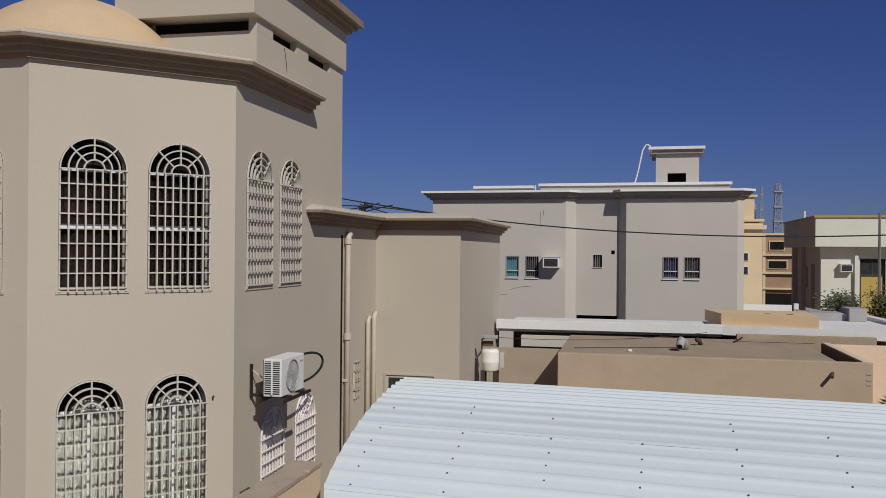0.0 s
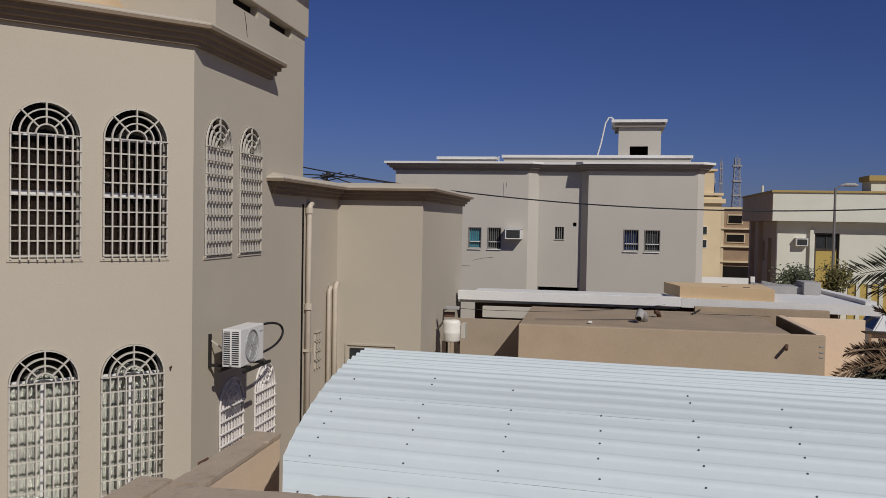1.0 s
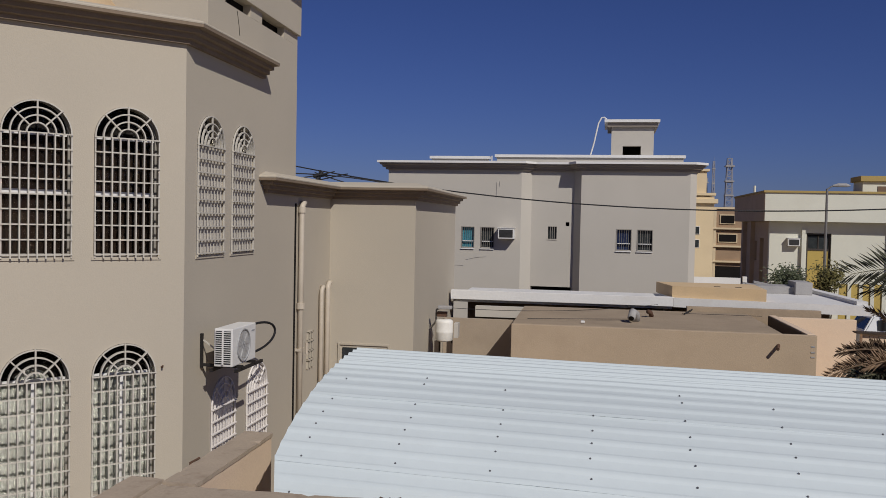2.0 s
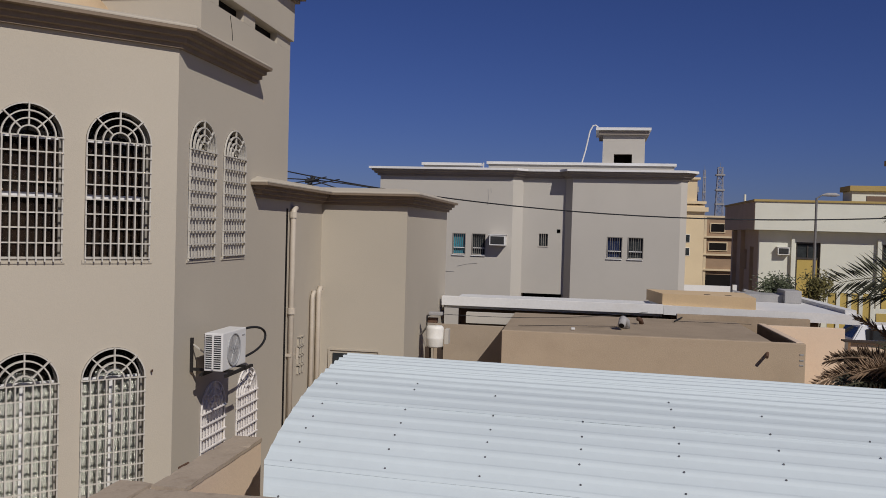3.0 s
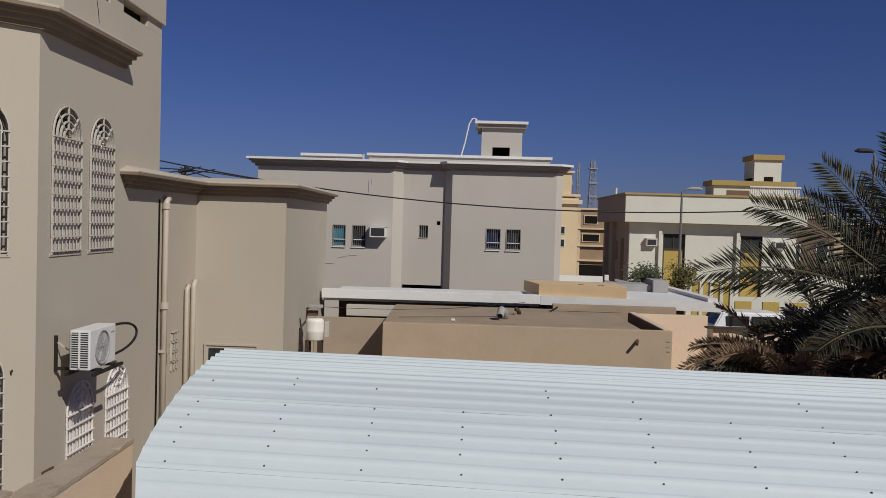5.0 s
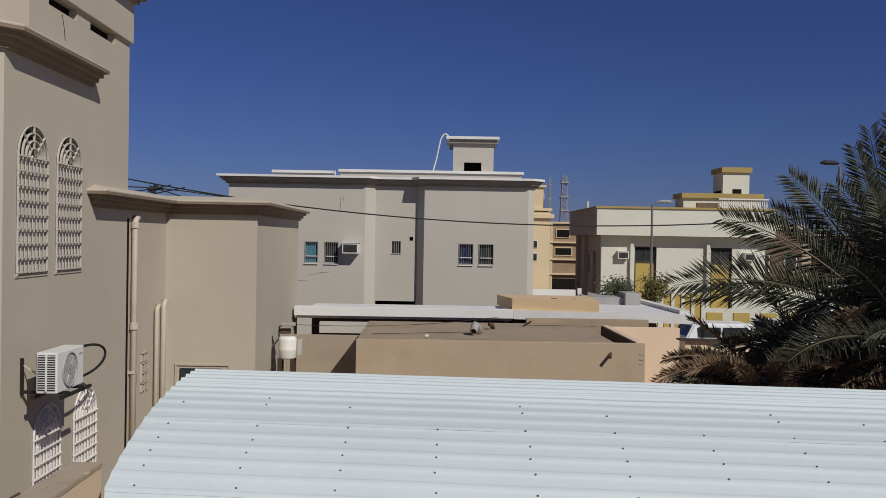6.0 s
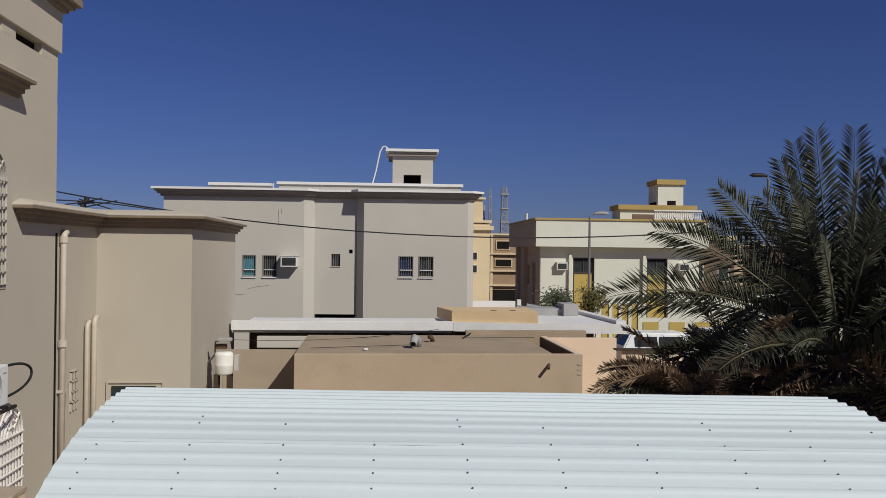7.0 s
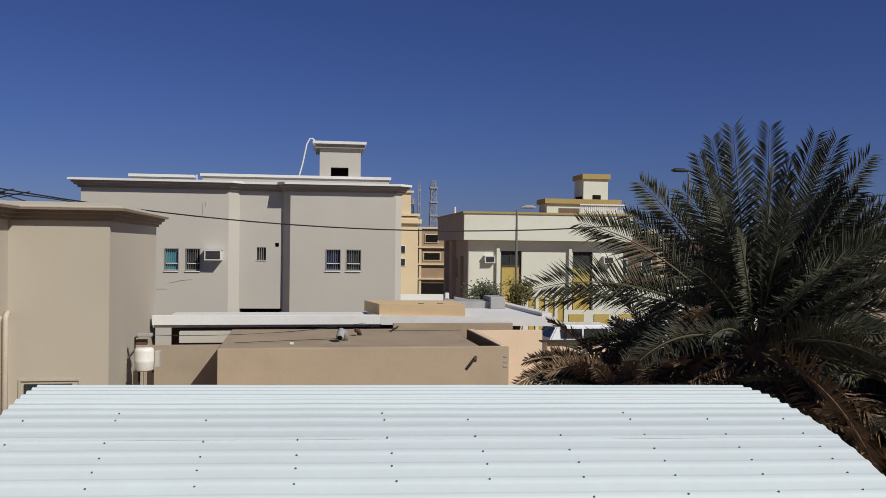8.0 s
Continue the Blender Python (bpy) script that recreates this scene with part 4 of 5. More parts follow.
solid("white_gate_post", B(6.95, 7.12, 38.9, 39.1, 0, 3.05), M_ROOFWHITE, "slim white gate post", "post", kind="structure")

# brown apartment block far off
fb2 = thing("apartment_block", (11.0, 72, 0), "distant tan brick apartment block with balconies", "building")
part("wall", B(9.6, 13.5, 70, 76, 0, 6.6), M_BRICKTAN, fb2)
part("parapet", B(9.5, 13.6, 69.9, 76.1, 6.602, 6.75), M_PALEYELLOW, fb2)
for z0, z1, x0, x1 in ((4.05, 4.6, 10.6, 11.9), (5.5, 6.1, 10.7, 11.7)):
    w = part("window", B(x0 - 0.08, x1 + 0.08, 69.93, 70.02, z0 - 0.08, z1 + 0.08), M_PALEYELLOW, fb2)
    part("pane", B(x0, x1, 69.9, 69.925, z0, z1), M_DARK, w)
for z in (2.4, 3.6, 5.0):
    part("ledge", B(9.6, 13.5, 69.75, 69.99, z, z + 0.14, 0.01), M_PALEYELLOW, fb2)
part("lower_opening", B(9.8, 13.0, 69.95, 70.02, 0.6, 2.1), M_DARK, fb2)
part("pilaster", B(10.15, 10.35, 69.85, 70.0, 0, 6.6), M_PALEYELLOW, fb2)

# ---- cream house with mustard trim ----
hc = thing("cream_house", (9.73, 49.0, 0), "cream single-storey house with mustard roof trim and door panels", "house", turn=-1.5)
UP0, UP1 = 9.85, 20.19
part("upper_wall", B(UP0, UP1, 49.35, 60.5, 5.585, 7.143), M_CREAM, hc)
# tan sheet over the cream: shade of the sunless left face, as colour
part("upper_side_shade", B(UP0 - 0.02, UP0 - 0.002, 49.37, 60.5, 5.585, 7.143), M_TAN, hc)
part("trim", B(UP0 - 0.08, UP1 + 0.08, 49.27, 60.58, 7.145, 7.262, 0.01), M_TRIM, hc, "mustard painted roof trim")
DOORS = [(12.2, 13.49), (16.66, 17.92)]
hw = panel(bmesh.new(), (10.25, 50.0, 0), (1, 0, 0), 9.6, 0, 5.575, [rect_hole(a - 10.25, b - 10.25, 0.3, 4.95) for a, b in DOORS], 0.35, (0, 1, 0))
part("front_wall", hw, M_CREAM, hc)
# side wall and piers in tan, their shade put into the colour
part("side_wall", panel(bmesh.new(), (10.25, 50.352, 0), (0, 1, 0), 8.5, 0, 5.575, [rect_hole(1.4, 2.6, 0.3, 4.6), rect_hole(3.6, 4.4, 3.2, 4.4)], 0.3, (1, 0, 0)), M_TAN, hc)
part("side_pier", B(10.0, 10.25, 54.8, 55.4, 0, 5.575), M_TAN, hc)
part("side_pier", B(10.0, 10.25, 57.8, 58.4, 0, 5.575), M_TAN, hc)
# solid near-black block in place of unlit rooms
part("interior", B(10.7, 19.4, 50.9, 58.5, 0.02, 5.3), M_DARK, hc)
part("end_wall", B(19.55, 19.85, 50.352, 58.8, 0, 5.575), M_CREAM, hc)
for a, b in DOORS:
    w = part("window", frame_ring(bmesh.new(), (0, 50.0, 0), (1, 0, 0), (0, -1, 0), rect_hole(a, b, 0.3, 4.95), 0.1, 0.12, 0.10), M_DARKFRAME, hc, "tall dark framed window over a mustard panel")
    part("rail", B(a + 0.1, b - 0.1, 50.12, 50.22, 4.0, 4.1), M_DARKFRAME, w)
    part("panel", B(a + 0.1, b - 0.1, 50.16, 50.20, 0.3, 4.0), M_YELLOW, w, "mustard painted panel")
    part("pane", B(a + 0.1, b - 0.1, 50.17, 50.19, 4.1, 4.82), M_GREYGLASS, w)
    part("mullion", B((a + b) / 2 - 0.03, (a + b) / 2 + 0.03, 50.13, 50.17, 4.1, 4.82), M_DARKFRAME, w)
    part("pilaster", B(a - 0.28, a - 0.1, 49.80, 50.0, 0, 5.2), M_CREAM, hc)
window_ac(11.2, 4.22, 0.62, 0.42, 50.05, "off-white window air conditioner in the cream wall", 0)
window_ac(18.55, 4.24, 0.62, 0.42, 49.85, "off-white window air conditioner in the cream wall", 0)
part("roof_storey", B(15.9, 20.7, 53.3, 55.2, 7.15, 8.02), M_CREAM, hc)
part("roof_trim", B(15.74, 20.85, 53.12, 55.3, 8.022, 8.33, 0.01), M_TRIM, hc)
part("roof_box", B(18.62, 20.3, 54.2, 56.2, 8.0, 9.72), M_CREAM, hc)
part("roof_box_trim", B(18.5, 20.42, 54.05, 56.3, 9.722, 10.05, 0.01), M_TRIM, hc)
part("roof_box_hatch", B(19.25, 19.8, 54.17, 54.2, 8.35, 8.68), M_DARK, hc)
part("roof_box_hatch", B(18.59, 18.62, 54.5, 55.8, 8.35, 8.6), M_DARK, hc)
part("roof_vent", tube(bmesh.new(), [(9.95, 53.5, 7.2), (9.95, 53.5, 7.7)], 0.07, 8), M_CREAM, hc)
bal = thing("roof_balustrade", (19.0, 50.3, 7.24), "white turned balustrade on the roof edge", "balustrade", turn=-1.5)
part("rail", B(17.2, 20.15, 50.05, 50.25, 7.80, 7.88), M_ROOFWHITE, bal)
part("base_rail", B(17.2, 20.15, 50.05, 50.25, 7.264, 7.31), M_ROOFWHITE, bal)
part("side_wall", B(15.9, 17.2, 50.1, 50.2, 7.264, 7.60), M_BROWNHOUSE, bal)
for i in range(22):
    x = 17.28 + i * 0.132
    part("baluster", tube(bmesh.new(), [(x, 50.15, 7.30), (x, 50.15, 7.45), (x, 50.15, 7.6), (x, 50.15, 7.80)], [0.03, 0.05, 0.03, 0.04], 6), M_ROOFWHITE, bal)

# street wall with mustard panels, car
yw = thing("street_wall", (16, 42, 0), "cream street wall with mustard panels", "wall", kind="structure")
for i in range(4):
    x = 11.72 + i * 0.50
    part("panel", B(x + 0.08, x + 0.42, 42.02, 42.12, 0, 2.68), M_YELLOW, yw)
    part("post", B(x + 0.42, x + 0.58, 41.95, 42.2, 0, 2.70), M_CREAM, yw)
part("plinth", B(11.3, 13.7, 41.98, 42.16, 0, 0.5), M_CREAM, yw)
part("low_wall", B(13.7, 24.8, 41.98, 42.2, 0, 2.0), M_CREAM, yw)
for i in range(8):
    part("panel", B(13.9 + i * 1.35, 14.7 + i * 1.35, 41.94, 41.98, 0.4, 1.8), M_YELLOW, yw)
part("rear_wall", B(15.9, 20.4, 44.0, 44.2, 0, 3.16), M_CREAM, yw)
part("coping", B(15.88, 20.42, 43.97, 44.23, 3.162, 3.20), M_DARKFRAME, yw, "thin dark coping")
solid("garden_wall", B(20.2, 34, 49.5, 49.8, 0, 2.9), M_CREAM, "cream garden wall along the street", "wall", kind="structure")


def car(cx, cy, label, turn):
    c = thing("car", (cx, cy, 0), label, "car", turn=turn)
    side = [(-2.3, 0.35), (2.3, 0.35), (2.35, 0.85), (1.35, 1.02), (0.75, 1.72), (-1.9, 1.76), (-2.3, 1.05)]
    bm = bmesh.new()
    L = [bm.verts.new((cx + x, cy - 0.88 + (0.1 if z > 1.2 else 0), z)) for x, z in side]
    R = [bm.verts.new((cx + x, cy + 0.88 - (0.1 if z > 1.2 else 0), z)) for x, z in side]
    bm.faces.new(L), bm.faces.new(R[::-1])
    for i in range(len(side)):
        bm.faces.new((L[i], R[i], R[(i + 1) % len(side)], L[(i + 1) % len(side)]))
    bmesh.ops.bevel(bm, geom=list(bm.edges), offset=0.06, segments=2, affect="EDGES")
    body = part("body", bm, M_CAR, c, "white car body")
    for s in (-1, 1):
        for x0, x1 in ((-1.75, -0.75), (-0.62, 0.45)):
            part("side_window", B(cx + x0, cx + x1, cy + s * 0.845 - 0.02, cy + s * 0.845 + 0.02, 1.15, 1.58), M_CARGLASS, body)
        for x in (-1.45, 1.45):
            w = part("wheel", tube(bmesh.new(), [(cx + x, cy + s * 0.72, 0.34), (cx + x, cy + s * 0.9, 0.34)], 0.34, 20), M_TYRE, c)
            part("rim", tube(bmesh.new(), [(cx + x, cy + s * 0.88, 0.34), (cx + x, cy + s * 0.91, 0.34)], 0.2, 14), M_ALU, w)
    part("windscreen", bar(bmesh.new(), (cx + 1.22, cy, 1.12), (cx + 0.82, cy, 1.62), 1.4, 0.02, (0.75, 0, 0.6)), M_CARGLASS, body)
    part("rear_window", bar(bmesh.new(), (cx - 2.22, cy, 1.15), (cx - 1.98, cy, 1.62), 1.35, 0.02, (-1, 0, 0.3)), M_CARGLASS, body)
    for s in (-0.65, 0.65):
        part("headlight", B(cx + 2.28, cx + 2.36, cy + s - 0.17, cy + s + 0.17, 0.68, 0.82), M_GLASS, c)
    return c


car(13.5, 37.6, "white four-wheel-drive car parked in the street", 3)
car(17.6, 39.3, "white car parked beside the street wall", 12)


# ---- street lamps, wires, masts ----
def street_lamp(x, y, top, reach, label, head):
    s = thing("street_lamp", (x, y, 0), label, "street lamp", group="street lamps")
    part("pole", tube(bmesh.new(), [(x, y, 0), (x, y, top)], [0.085, 0.05], 10), M_POLE, s)
    part("arm", tube(bmesh.new(), [(x, y, top - 0.02), (x + reach * 0.5, y, top + 0.1), (x + reach, y, top + 0.16)], 0.03, 8), M_POLE, s)
    hx = x + reach
    d = 1 if reach > 0 else -1
    part("head", tube(bmesh.new(), [(hx - 0.12 * d, y, top + 0.13), (hx + 0.1 * d, y, top + 0.16), (hx + 0.45 * d, y, top + 0.16), (hx + 0.6 * d, y, top + 0.14)], [0.04, 0.085, 0.085, 0.03], 10), head, s)
    return s


street_lamp(10.58, 40, 6.98, 0.35, "tall street lamp with a grey pole and pale head", M_CONCRETE)
street_lamp(15.53, 32, 8.18, -0.15, "tall street lamp with a dark head behind the palm", M_BLACK)


def wire(name, pts, r, label):
    return solid(name, tube(bmesh.new(), pts, r, 5), M_CABLE, label, "cable")


def sagging(a, b, sag, n=20):
    a, b = Vector(a), Vector(b)
    return [a.lerp(b, i / n) - Vector((0, 0, 4 * sag * (i / n) * (1 - i / n))) for i in range(n + 1)]


wire("overhead_cable", [(x, 28.0, 5.72 + 0.0062 * (x - 4.5) ** 2) for x in range(-14, 20)] + [(27.0, 28.3, 7.9)], 0.022, "black overhead cable sagging across the street")
for k, (a, b) in enumerate((((-7.4, 21.0, 6.35), (-5.0, 21.6, 6.15)), ((-7.2, 21.2, 6.05), (-5.9, 21.0, 6.35)), ((-6.9, 21.4, 6.4), (-5.6, 21.8, 6.0)), ((-7.5, 20.8, 6.2), (-6.3, 21.2, 6.42)))):
    wire("roof_cable", sagging(a, b, -0.05 + 0.03 * k, 8), 0.016, "tangled black cable on the villa roof")
cb = thing("cable_post", (-6.7, 21.2, 5.9), "dark bundle of cable joints on a short roof post", "cable joint")
part("post", tube(bmesh.new(), [(-6.7, 21.2, 5.9), (-6.7, 21.2, 6.45)], 0.03, 8), M_CABLE, cb)
part("joint", tube(bmesh.new(), [(-6.85, 21.15, 6.28), (-6.5, 21.2, 6.34)], 0.045, 8), M_CABLE, cb)
part("joint", tube(bmesh.new(), [(-6.75, 21.1, 6.2), (-6.62, 21.2, 6.42)], 0.04, 8), M_CABLE, cb)
for x, top in ((-14.0, 8.0), (27.0, 8.1)):
    solid("utility_pole", tube(bmesh.new(), [(x, 28.0 if x < 0 else 28.3, 0), (x, 28.0 if x < 0 else 28.3, top)], [0.11, 0.08], 10), M_POLE, "plain grey utility pole carrying the overhead cable", "utility pole", group="utility poles")
wire("low_cable", sagging((-3.2, 20.6, 3.1), (2.0, 23.2, 3.12), 0.12, 16), 0.007, "thin cable strung low over the flat roof")
wire("low_cable", sagging((-1.2, 19.6, 3.02), (1.1, 20.2, 3.03), 0.0, 8), 0.007, "thin cable lying on the flat roof")
wire("low_cable", sagging((2.5, 22.1, 3.02), (4.4, 22.0, 3.03), 0.0, 10), 0.006, "thin cable along the roof edge")


def mast(x, y, top, half, label, arms):
    m = thing("radio_mast", (x, y, 0), label, "mast", group="radio masts")
    bm = bmesh.new()
    n = 14
    for sx, sy in ((-1, -1), (1, -1), (1, 1), (-1, 1)):
        tube(bm, [(x + sx * half, y + sy * half, 0), (x + sx * half * 0.45, y + sy * half * 0.45, top)], 0.19, 4)
    for i in range(n):
        z0, z1 = top * i / n, top * (i + 1) / n
        h0, h1 = half * (1 - 0.55 * i / n), half * (1 - 0.55 * (i + 1) / n)
        for (ax, ay), (bx, by) in (((-1, -1), (1, -1)), ((1, -1), (1, 1)), ((1, 1), (-1, 1)), ((-1, 1), (-1, -1))):
            tube(bm, [(x + ax * h0, y + ay * h0, z0), (x + bx * h1, y + by * h1, z1)], 0.13, 4)
            tube(bm, [(x + ax * h1, y + ay * h1, z1), (x + bx * h1, y + by * h1, z1)], 0.13, 4)
    part("lattice", bm, M_MAST, m)
    for z in arms:
        for k in range(4):
            a = math.tau * k / 4 + 0.4
            part("antenna", B(x + math.cos(a) * 1.0 - 0.15, x + math.cos(a) * 1.0 + 0.15, y + math.sin(a) * 1.0 - 0.15, y + math.sin(a) * 1.0 + 0.15, z, z + 1.6), M_CONCRETE, m)
    for z in (0.55, 0.72, 0.9):
        part("platform", B(x - half * 0.9, x + half * 0.9, y - half * 0.9, y + half * 0.9, top * z, top * z + 0.45), M_CONCRETE, m)
    part("spike", tube(bmesh.new(), [(x, y, top), (x, y, top + 1.6)], 0.06, 5), M_MAST, m)


mast(48.2, 300, 28.2, 1.6, "distant lattice radio mast with antennas", (26.0,))
mast(43.1, 300, 27.2, 0.55, "distant slim lattice radio mast", ())
mast(41.7, 310, 22.5, 1.2, "distant short lattice radio mast", (20.5,))

# houses behind the palm
for x0, x1, y0, h, mt, lab in ((21.5, 27.5, 62, 6.3, M_BROWNHOUSE, "brown house behind the palm with a pale parapet"), (30, 40, 58, 5.6, M_PALEYELLOW, "pale yellow house half hidden by the palm"), (33, 60, 90, 6.0, M_TAN, "distant tan house beyond the palm")):
    h_ = thing("far_house", (x0, y0, 0), lab, "house")
    part("wall", B(x0, x1, y0, y0 + 8, 0, h), mt, h_)
    part("parapet", B(x0 - 0.1, x1 + 0.1, y0 - 0.1, y0 + 8.1, h + 0.002, h + 0.35), M_PALEYELLOW, h_)
    for i in range(3):
        wx = x0 + (x1 - x0) * (i + 0.35) / 3
        w = part("window", B(wx, wx + 0.9, y0 - 0.03, y0 + 0.02, 3.2, 4.4), M_ALU, h_)
        part("pane", B(wx + 0.06, wx + 0.84, y0 - 0.04, y0 - 0.032, 3.26, 4.34), M_GREYGLASS, w)


# ---- planting ----
def arch_points(base, azim, rise, length, droop, n=16):
    """A frond's rachis: leaves the crown at the angle rise and bends down by droop."""
    h = Vector((math.cos(azim), math.sin(azim), 0))
    pts, p, ang = [], Vector(base), rise
    for i in range(n + 1):
        pts.append(p.copy())
        p = p + (h * math.cos(ang) + Vector((0, 0, math.sin(ang)))) * (length / n)
        ang -= droop / n * (0.5 + 1.1 * i / n)
    return pts


def reach_points(base, tip, n=16):
    """A rachis that arches from the crown to a given tip."""
    a, c = Vector(base), Vector(tip)
    flat = Vector((c.x - a.x, c.y - a.y, 0)).length
    b = a.lerp(c, 0.5) + Vector((0, 0, 0.05 + 0.24 * flat))
    return [a * (1 - f) ** 2 + b * 2 * f * (1 - f) + c * f * f for f in (i / n for i in range(n + 1))]


def frond(pts, mat, parent, seed, flat=False):
    """One feather frond: a curved rachis and two rows of folded leaflets."""
    rnd = random.Random(seed)
    n = len(pts) - 1
    length = sum((pts[i + 1] - pts[i]).length for i in range(n))
    h = Vector((pts[-1].x - pts[0].x, pts[-1].y - pts[0].y, 0.001)).normalized()
    if pts[-1].y < 11.7 and pts[-1].x < 6.6:
        return
    if pts[-1].y > 14.3 and pts[-1].z > 5.0:
        return
    bm = bmesh.new()
    tube(bm, pts, [0.032 * (1 - 0.85 * i / n) for i in range(n + 1)], 5)
    rach = part("frond", bm, M_RACHIS if mat is M_FROND else mat, parent)
    lb = bmesh.new()
    twist = rnd.uniform(-1.5, -0.8) if flat else rnd.uniform(-1.0, 1.0)
    m = 78
    for i in range(m):
        f = 0.14 + 0.86 * i / (m - 1)
        k = min(f * n, n - 0.001)
        a, b = pts[int(k)], pts[int(k) + 1]
        q = a.lerp(b, k - int(k))
        d = (b - a).normalized()
        side = d.cross(Vector((0, 0, 1)))
        side = side.normalized() if side.length > 0.05 else Vector((-h.y, h.x, 0))
        up = side.cross(d).normalized()
        side, up = side * math.cos(twist) + up * math.sin(twist), up * math.cos(twist) - side * math.sin(twist)
        ll = min(length, 3.9) * (0.118 if flat else 0.14) * (0.45 + 1.0 * math.sin(math.pi * min(1.0, 0.18 + f * 0.78)) ** 0.8) * rnd.uniform(0.8, 1.1)
        fwd = 0.5 + 0.6 * f
        for s in (-1, 1):
            way = (side * s + d * fwd * rnd.uniform(0.85, 1.15) + up * (0.3 + rnd.uniform(-0.4, 0.4))).normalized()
            tip = q + way * ll - Vector((0, 0, 0.06 * ll * rnd.uniform(0.0, 2.0)))
            mid = q + way * ll * 0.45
            wv = way.cross(up).normalized() * (0.017 if f < 0.9 else 0.012)
            v0, v1, v2, v3 = lb.verts.new(q), lb.verts.new(mid + wv + up * 0.006), lb.verts.new(tip), lb.verts.new(mid - wv + up * 0.006)
            v4 = lb.verts.new(mid - up * 0.008)
            lb.faces.new((v0, v1, v4)), lb.faces.new((v1, v2, v4)), lb.faces.new((v2, v3, v4)), lb.faces.new((v3, v0, v4))
    tagged(part("foliage", lb, mat, rach), kind="stuff")


def date_palm(x, y, crown, count, length, label, seed, dead, low=-0.35, tips=(), sink=(-0.9, -0.2), dry=M_DEADFROND):
    rnd = random.Random(seed)
    t = thing("date_palm", (x, y, 0), label, "palm tree", group="date palms")
    bm = bmesh.new()
    n = 14
    tube(bm, [(x + 0.05 * math.sin(i * 0.7), y, crown * i / n) for i in range(n + 1)], [0.26 - 0.05 * i / n + 0.02 * (i % 2) for i in range(n + 1)], 12)
    part("trunk", bm, M_TRUNK, t, "fibrous palm trunk")
    sc = bmesh.new()
    for i in range(60):
        a, z = i * 2.4, crown * (0.25 + 0.75 * i / 60)
        o = Vector((math.cos(a), math.sin(a), 0))
        bar(sc, Vector((x, y, z)) + o * 0.2, Vector((x, y, z + 0.22)) + o * 0.36, 0.13, 0.04, o)
    part("leaf_base", sc, M_TRUNK, t)
    for k, tip in enumerate(tips):
        o = (Vector(tip) - Vector((x, y, crown)))
        o = Vector((o.x, o.y, 0)).normalized() * 0.12
        base = Vector((x + o.x, y + o.y, crown - 0.1))
        frond(reach_points(base, base.lerp(Vector(tip), 0.97)), M_FROND if crown > 3.5 else M_DEADFROND, t, seed * 1000 + 800 + k, flat=True)
    for i in range(count):
        f = (i + 0.5) / count
        az = i * 2.39996 + rnd.uniform(-0.25, 0.25)
        rise = 1.40 - (1.40 - low) * f ** 0.8 + rnd.uniform(-0.1, 0.1)
        ln = length * rnd.uniform(0.86, 1.06) * (0.88 + 0.14 * math.sin(math.pi * f))
        rachis = arch_points((x + 0.12 * math.cos(az), y + 0.12 * math.sin(az), crown - 0.35 * f), az, rise, ln, rnd.uniform(0.45, 0.95))
        if rachis[-1].x < x - 1.9 and rachis[-1].z > 3.7:
            continue
        frond(rachis, M_DEADFROND if (rise < 0.0 or crown > 3.0 and crown < 3.5) and i % 4 else M_FROND, t, seed * 1000 + i)
    for i in range(dead):
        az = rnd.uniform(0, math.tau)
        frond(arch_points((x + 0.15 * math.cos(az), y + 0.15 * math.sin(az), crown - 0.2 - rnd.uniform(0, 0.5)), az, rnd.uniform(*sink), length * rnd.uniform(0.6, 0.85), rnd.uniform(0.3, 0.9)), dry, t, seed * 1000 + 500 + i)
    return t


date_palm(7.55, 13.0, 3.75, 84, 3.2, "tall date palm with a dense dark green crown", 7, 34, -0.75, tips=(
    (6.48, 13.0, 6.80), (6.80, 13.2, 7.12), (7.02, 12.9, 7.27), (7.73, 13.0, 7.32), (8.64, 13.1, 7.22), (8.86, 12.8, 7.12), (9.58, 13.0, 6.90),
    (5.46, 13.0, 6.35), (4.43, 13.0, 5.67), (5.30, 13.2, 5.82), (9.55, 12.8, 6.08), (9.88, 13.0, 5.75), (3.66, 13.0, 4.60), (4.0, 13.3, 4.35),
    (10.2, 12.7, 4.95), (7.2, 12.0, 6.5), (8.3, 11.9, 6.3), (7.7, 12.3, 6.75), (6.5, 12.4, 6.1), (8.9, 12.3, 6.2),
    (10.5, 12.8, 6.2), (9.6, 12.2, 4.9), (8.6, 11.8, 5.3), (7.9, 11.8, 5.5), (6.6, 11.9, 5.5), (6.0, 12.2, 5.0), (6.2, 12.0, 3.9), (9.9, 12.1, 4.4), (9.4, 11.8, 3.9), (9.2, 12.0, 5.6)))
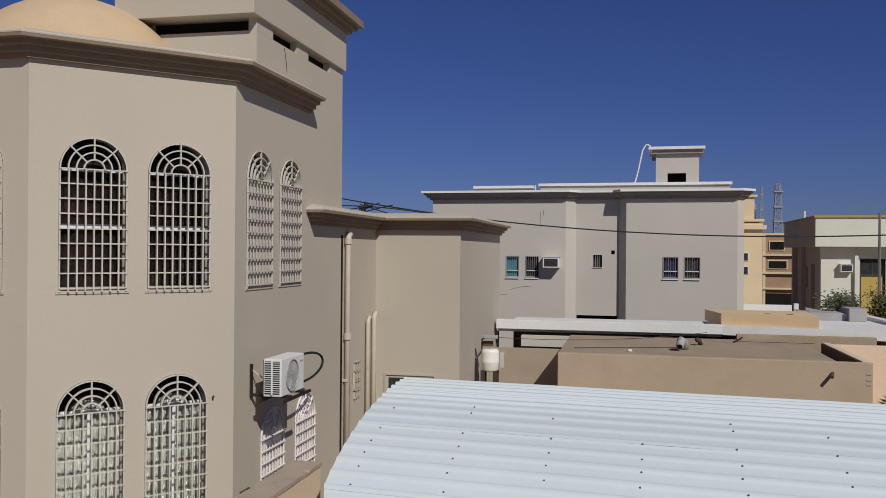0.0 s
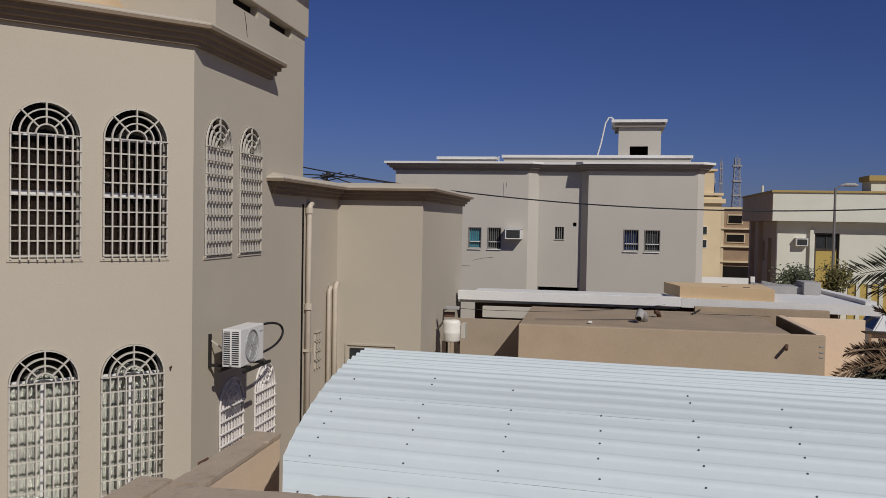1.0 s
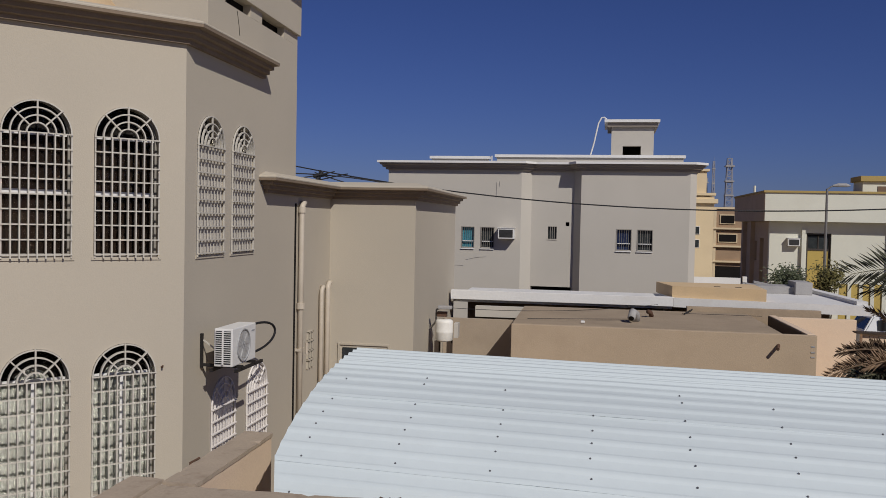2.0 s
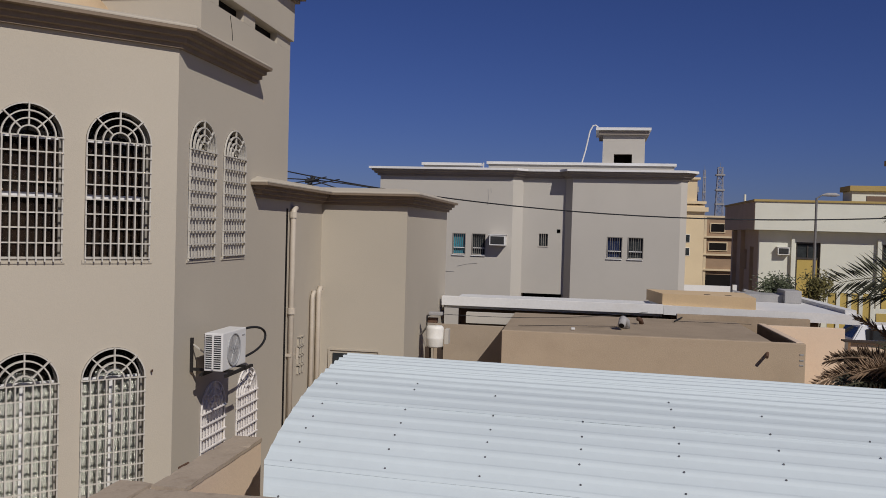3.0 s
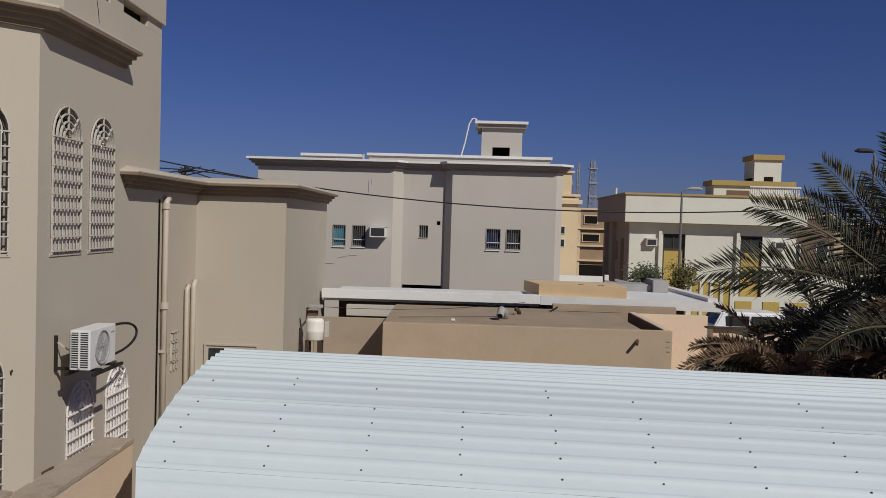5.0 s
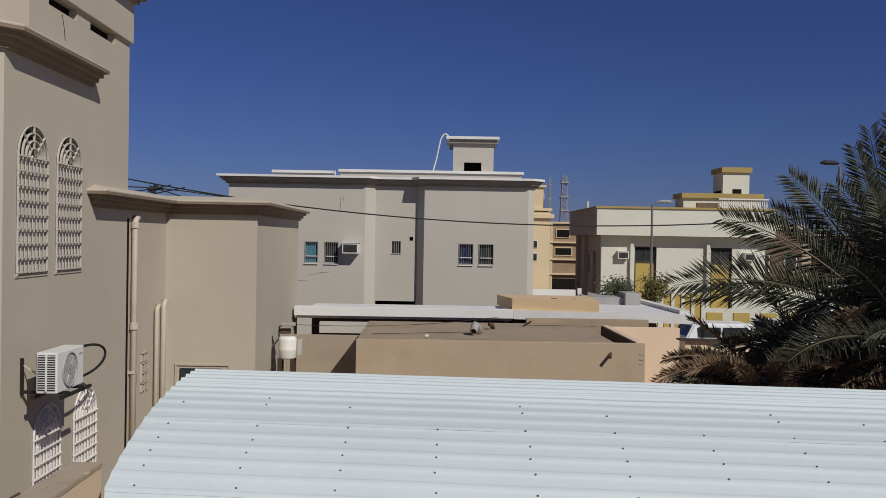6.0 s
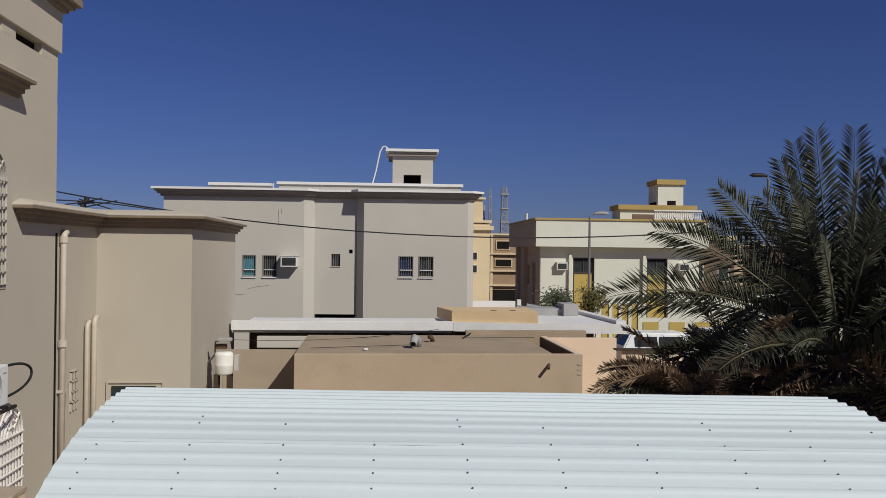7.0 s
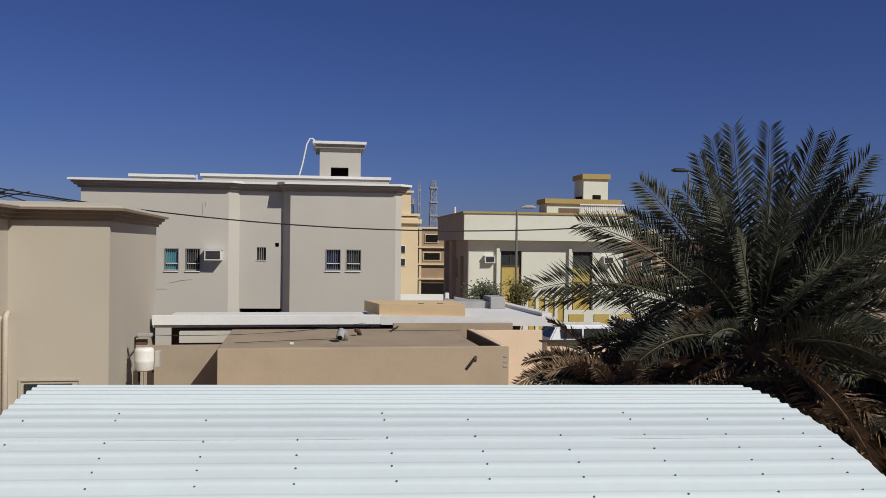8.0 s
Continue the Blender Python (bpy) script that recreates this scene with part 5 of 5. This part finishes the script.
date_palm(5.35, 13.5, 3.1, 8, 1.7, "young date palm offshoot with dry brown fronds", 11, 80, -0.35, tips=((3.42, 12.8, 3.12), (3.62, 13.0, 3.45), (3.9, 12.7, 3.3)), sink=(-0.45, 0.7))
date_palm(6.4, 13.7, 3.3, 12, 1.9, "young date palm offshoot with dry brown fronds", 17, 80, -0.4, sink=(-0.45, 0.7))
date_palm(9.8, 12.0, 3.2, 8, 2.1, "young date palm offshoot with dry brown fronds", 23, 90, -0.3, sink=(-0.4, 0.9), dry=M_STRAW)
date_palm(8.9, 11.9, 2.6, 16, 2.5, "date palm offshoot beside the tall palm", 13, 90, -0.4, sink=(-0.5, 0.8), dry=M_STRAW)


def bush(x, y, z0, r, h, mat, label, seed, count):
    rnd = random.Random(seed)
    t = thing("bush", (x, y, 0), label, "bush", group="bushes")
    st_ = bmesh.new()
    tips = []
    for i in range(9):
        a = rnd.uniform(0, math.tau)
        q = Vector((x + math.cos(a) * r * rnd.uniform(0.2, 0.8), y + math.sin(a) * r * 0.6, z0 + h * rnd.uniform(0.5, 0.95)))
        tube(st_, [(x, y, 0), ((x + q.x) / 2, (y + q.y) / 2, z0 * 0.6), q], [0.05, 0.03, 0.01], 5)
        tips.append(q)
    part("stem", st_, M_BARK, t)
    lf = bmesh.new()
    for i in range(count):
        c = rnd.choice(tips)
        p = c + Vector((rnd.gauss(0, r * 0.26), rnd.gauss(0, r * 0.26), rnd.gauss(0, h * 0.16)))
        d = Vector((rnd.gauss(0, 1), rnd.gauss(0, 1), rnd.gauss(0.2, 0.8))).normalized()
        s = d.orthogonal().normalized() * 0.035
        L = rnd.uniform(0.10, 0.2)
        vs = [lf.verts.new(v) for v in (p, p + d * L * 0.5 + s, p + d * L, p + d * L * 0.5 - s)]
        lf.faces.new(vs)
    tagged(part("foliage", lf, mat, t), kind="stuff")


bush(8.55, 38, 2.1, 0.75, 1.25, M_LEAF, "green garden bush behind the white roof", 3, 1700)
bush(10.0, 37.6, 1.9, 0.65, 1.6, M_LEAFY, "yellowish flowering bush behind the white roof", 4, 1500)
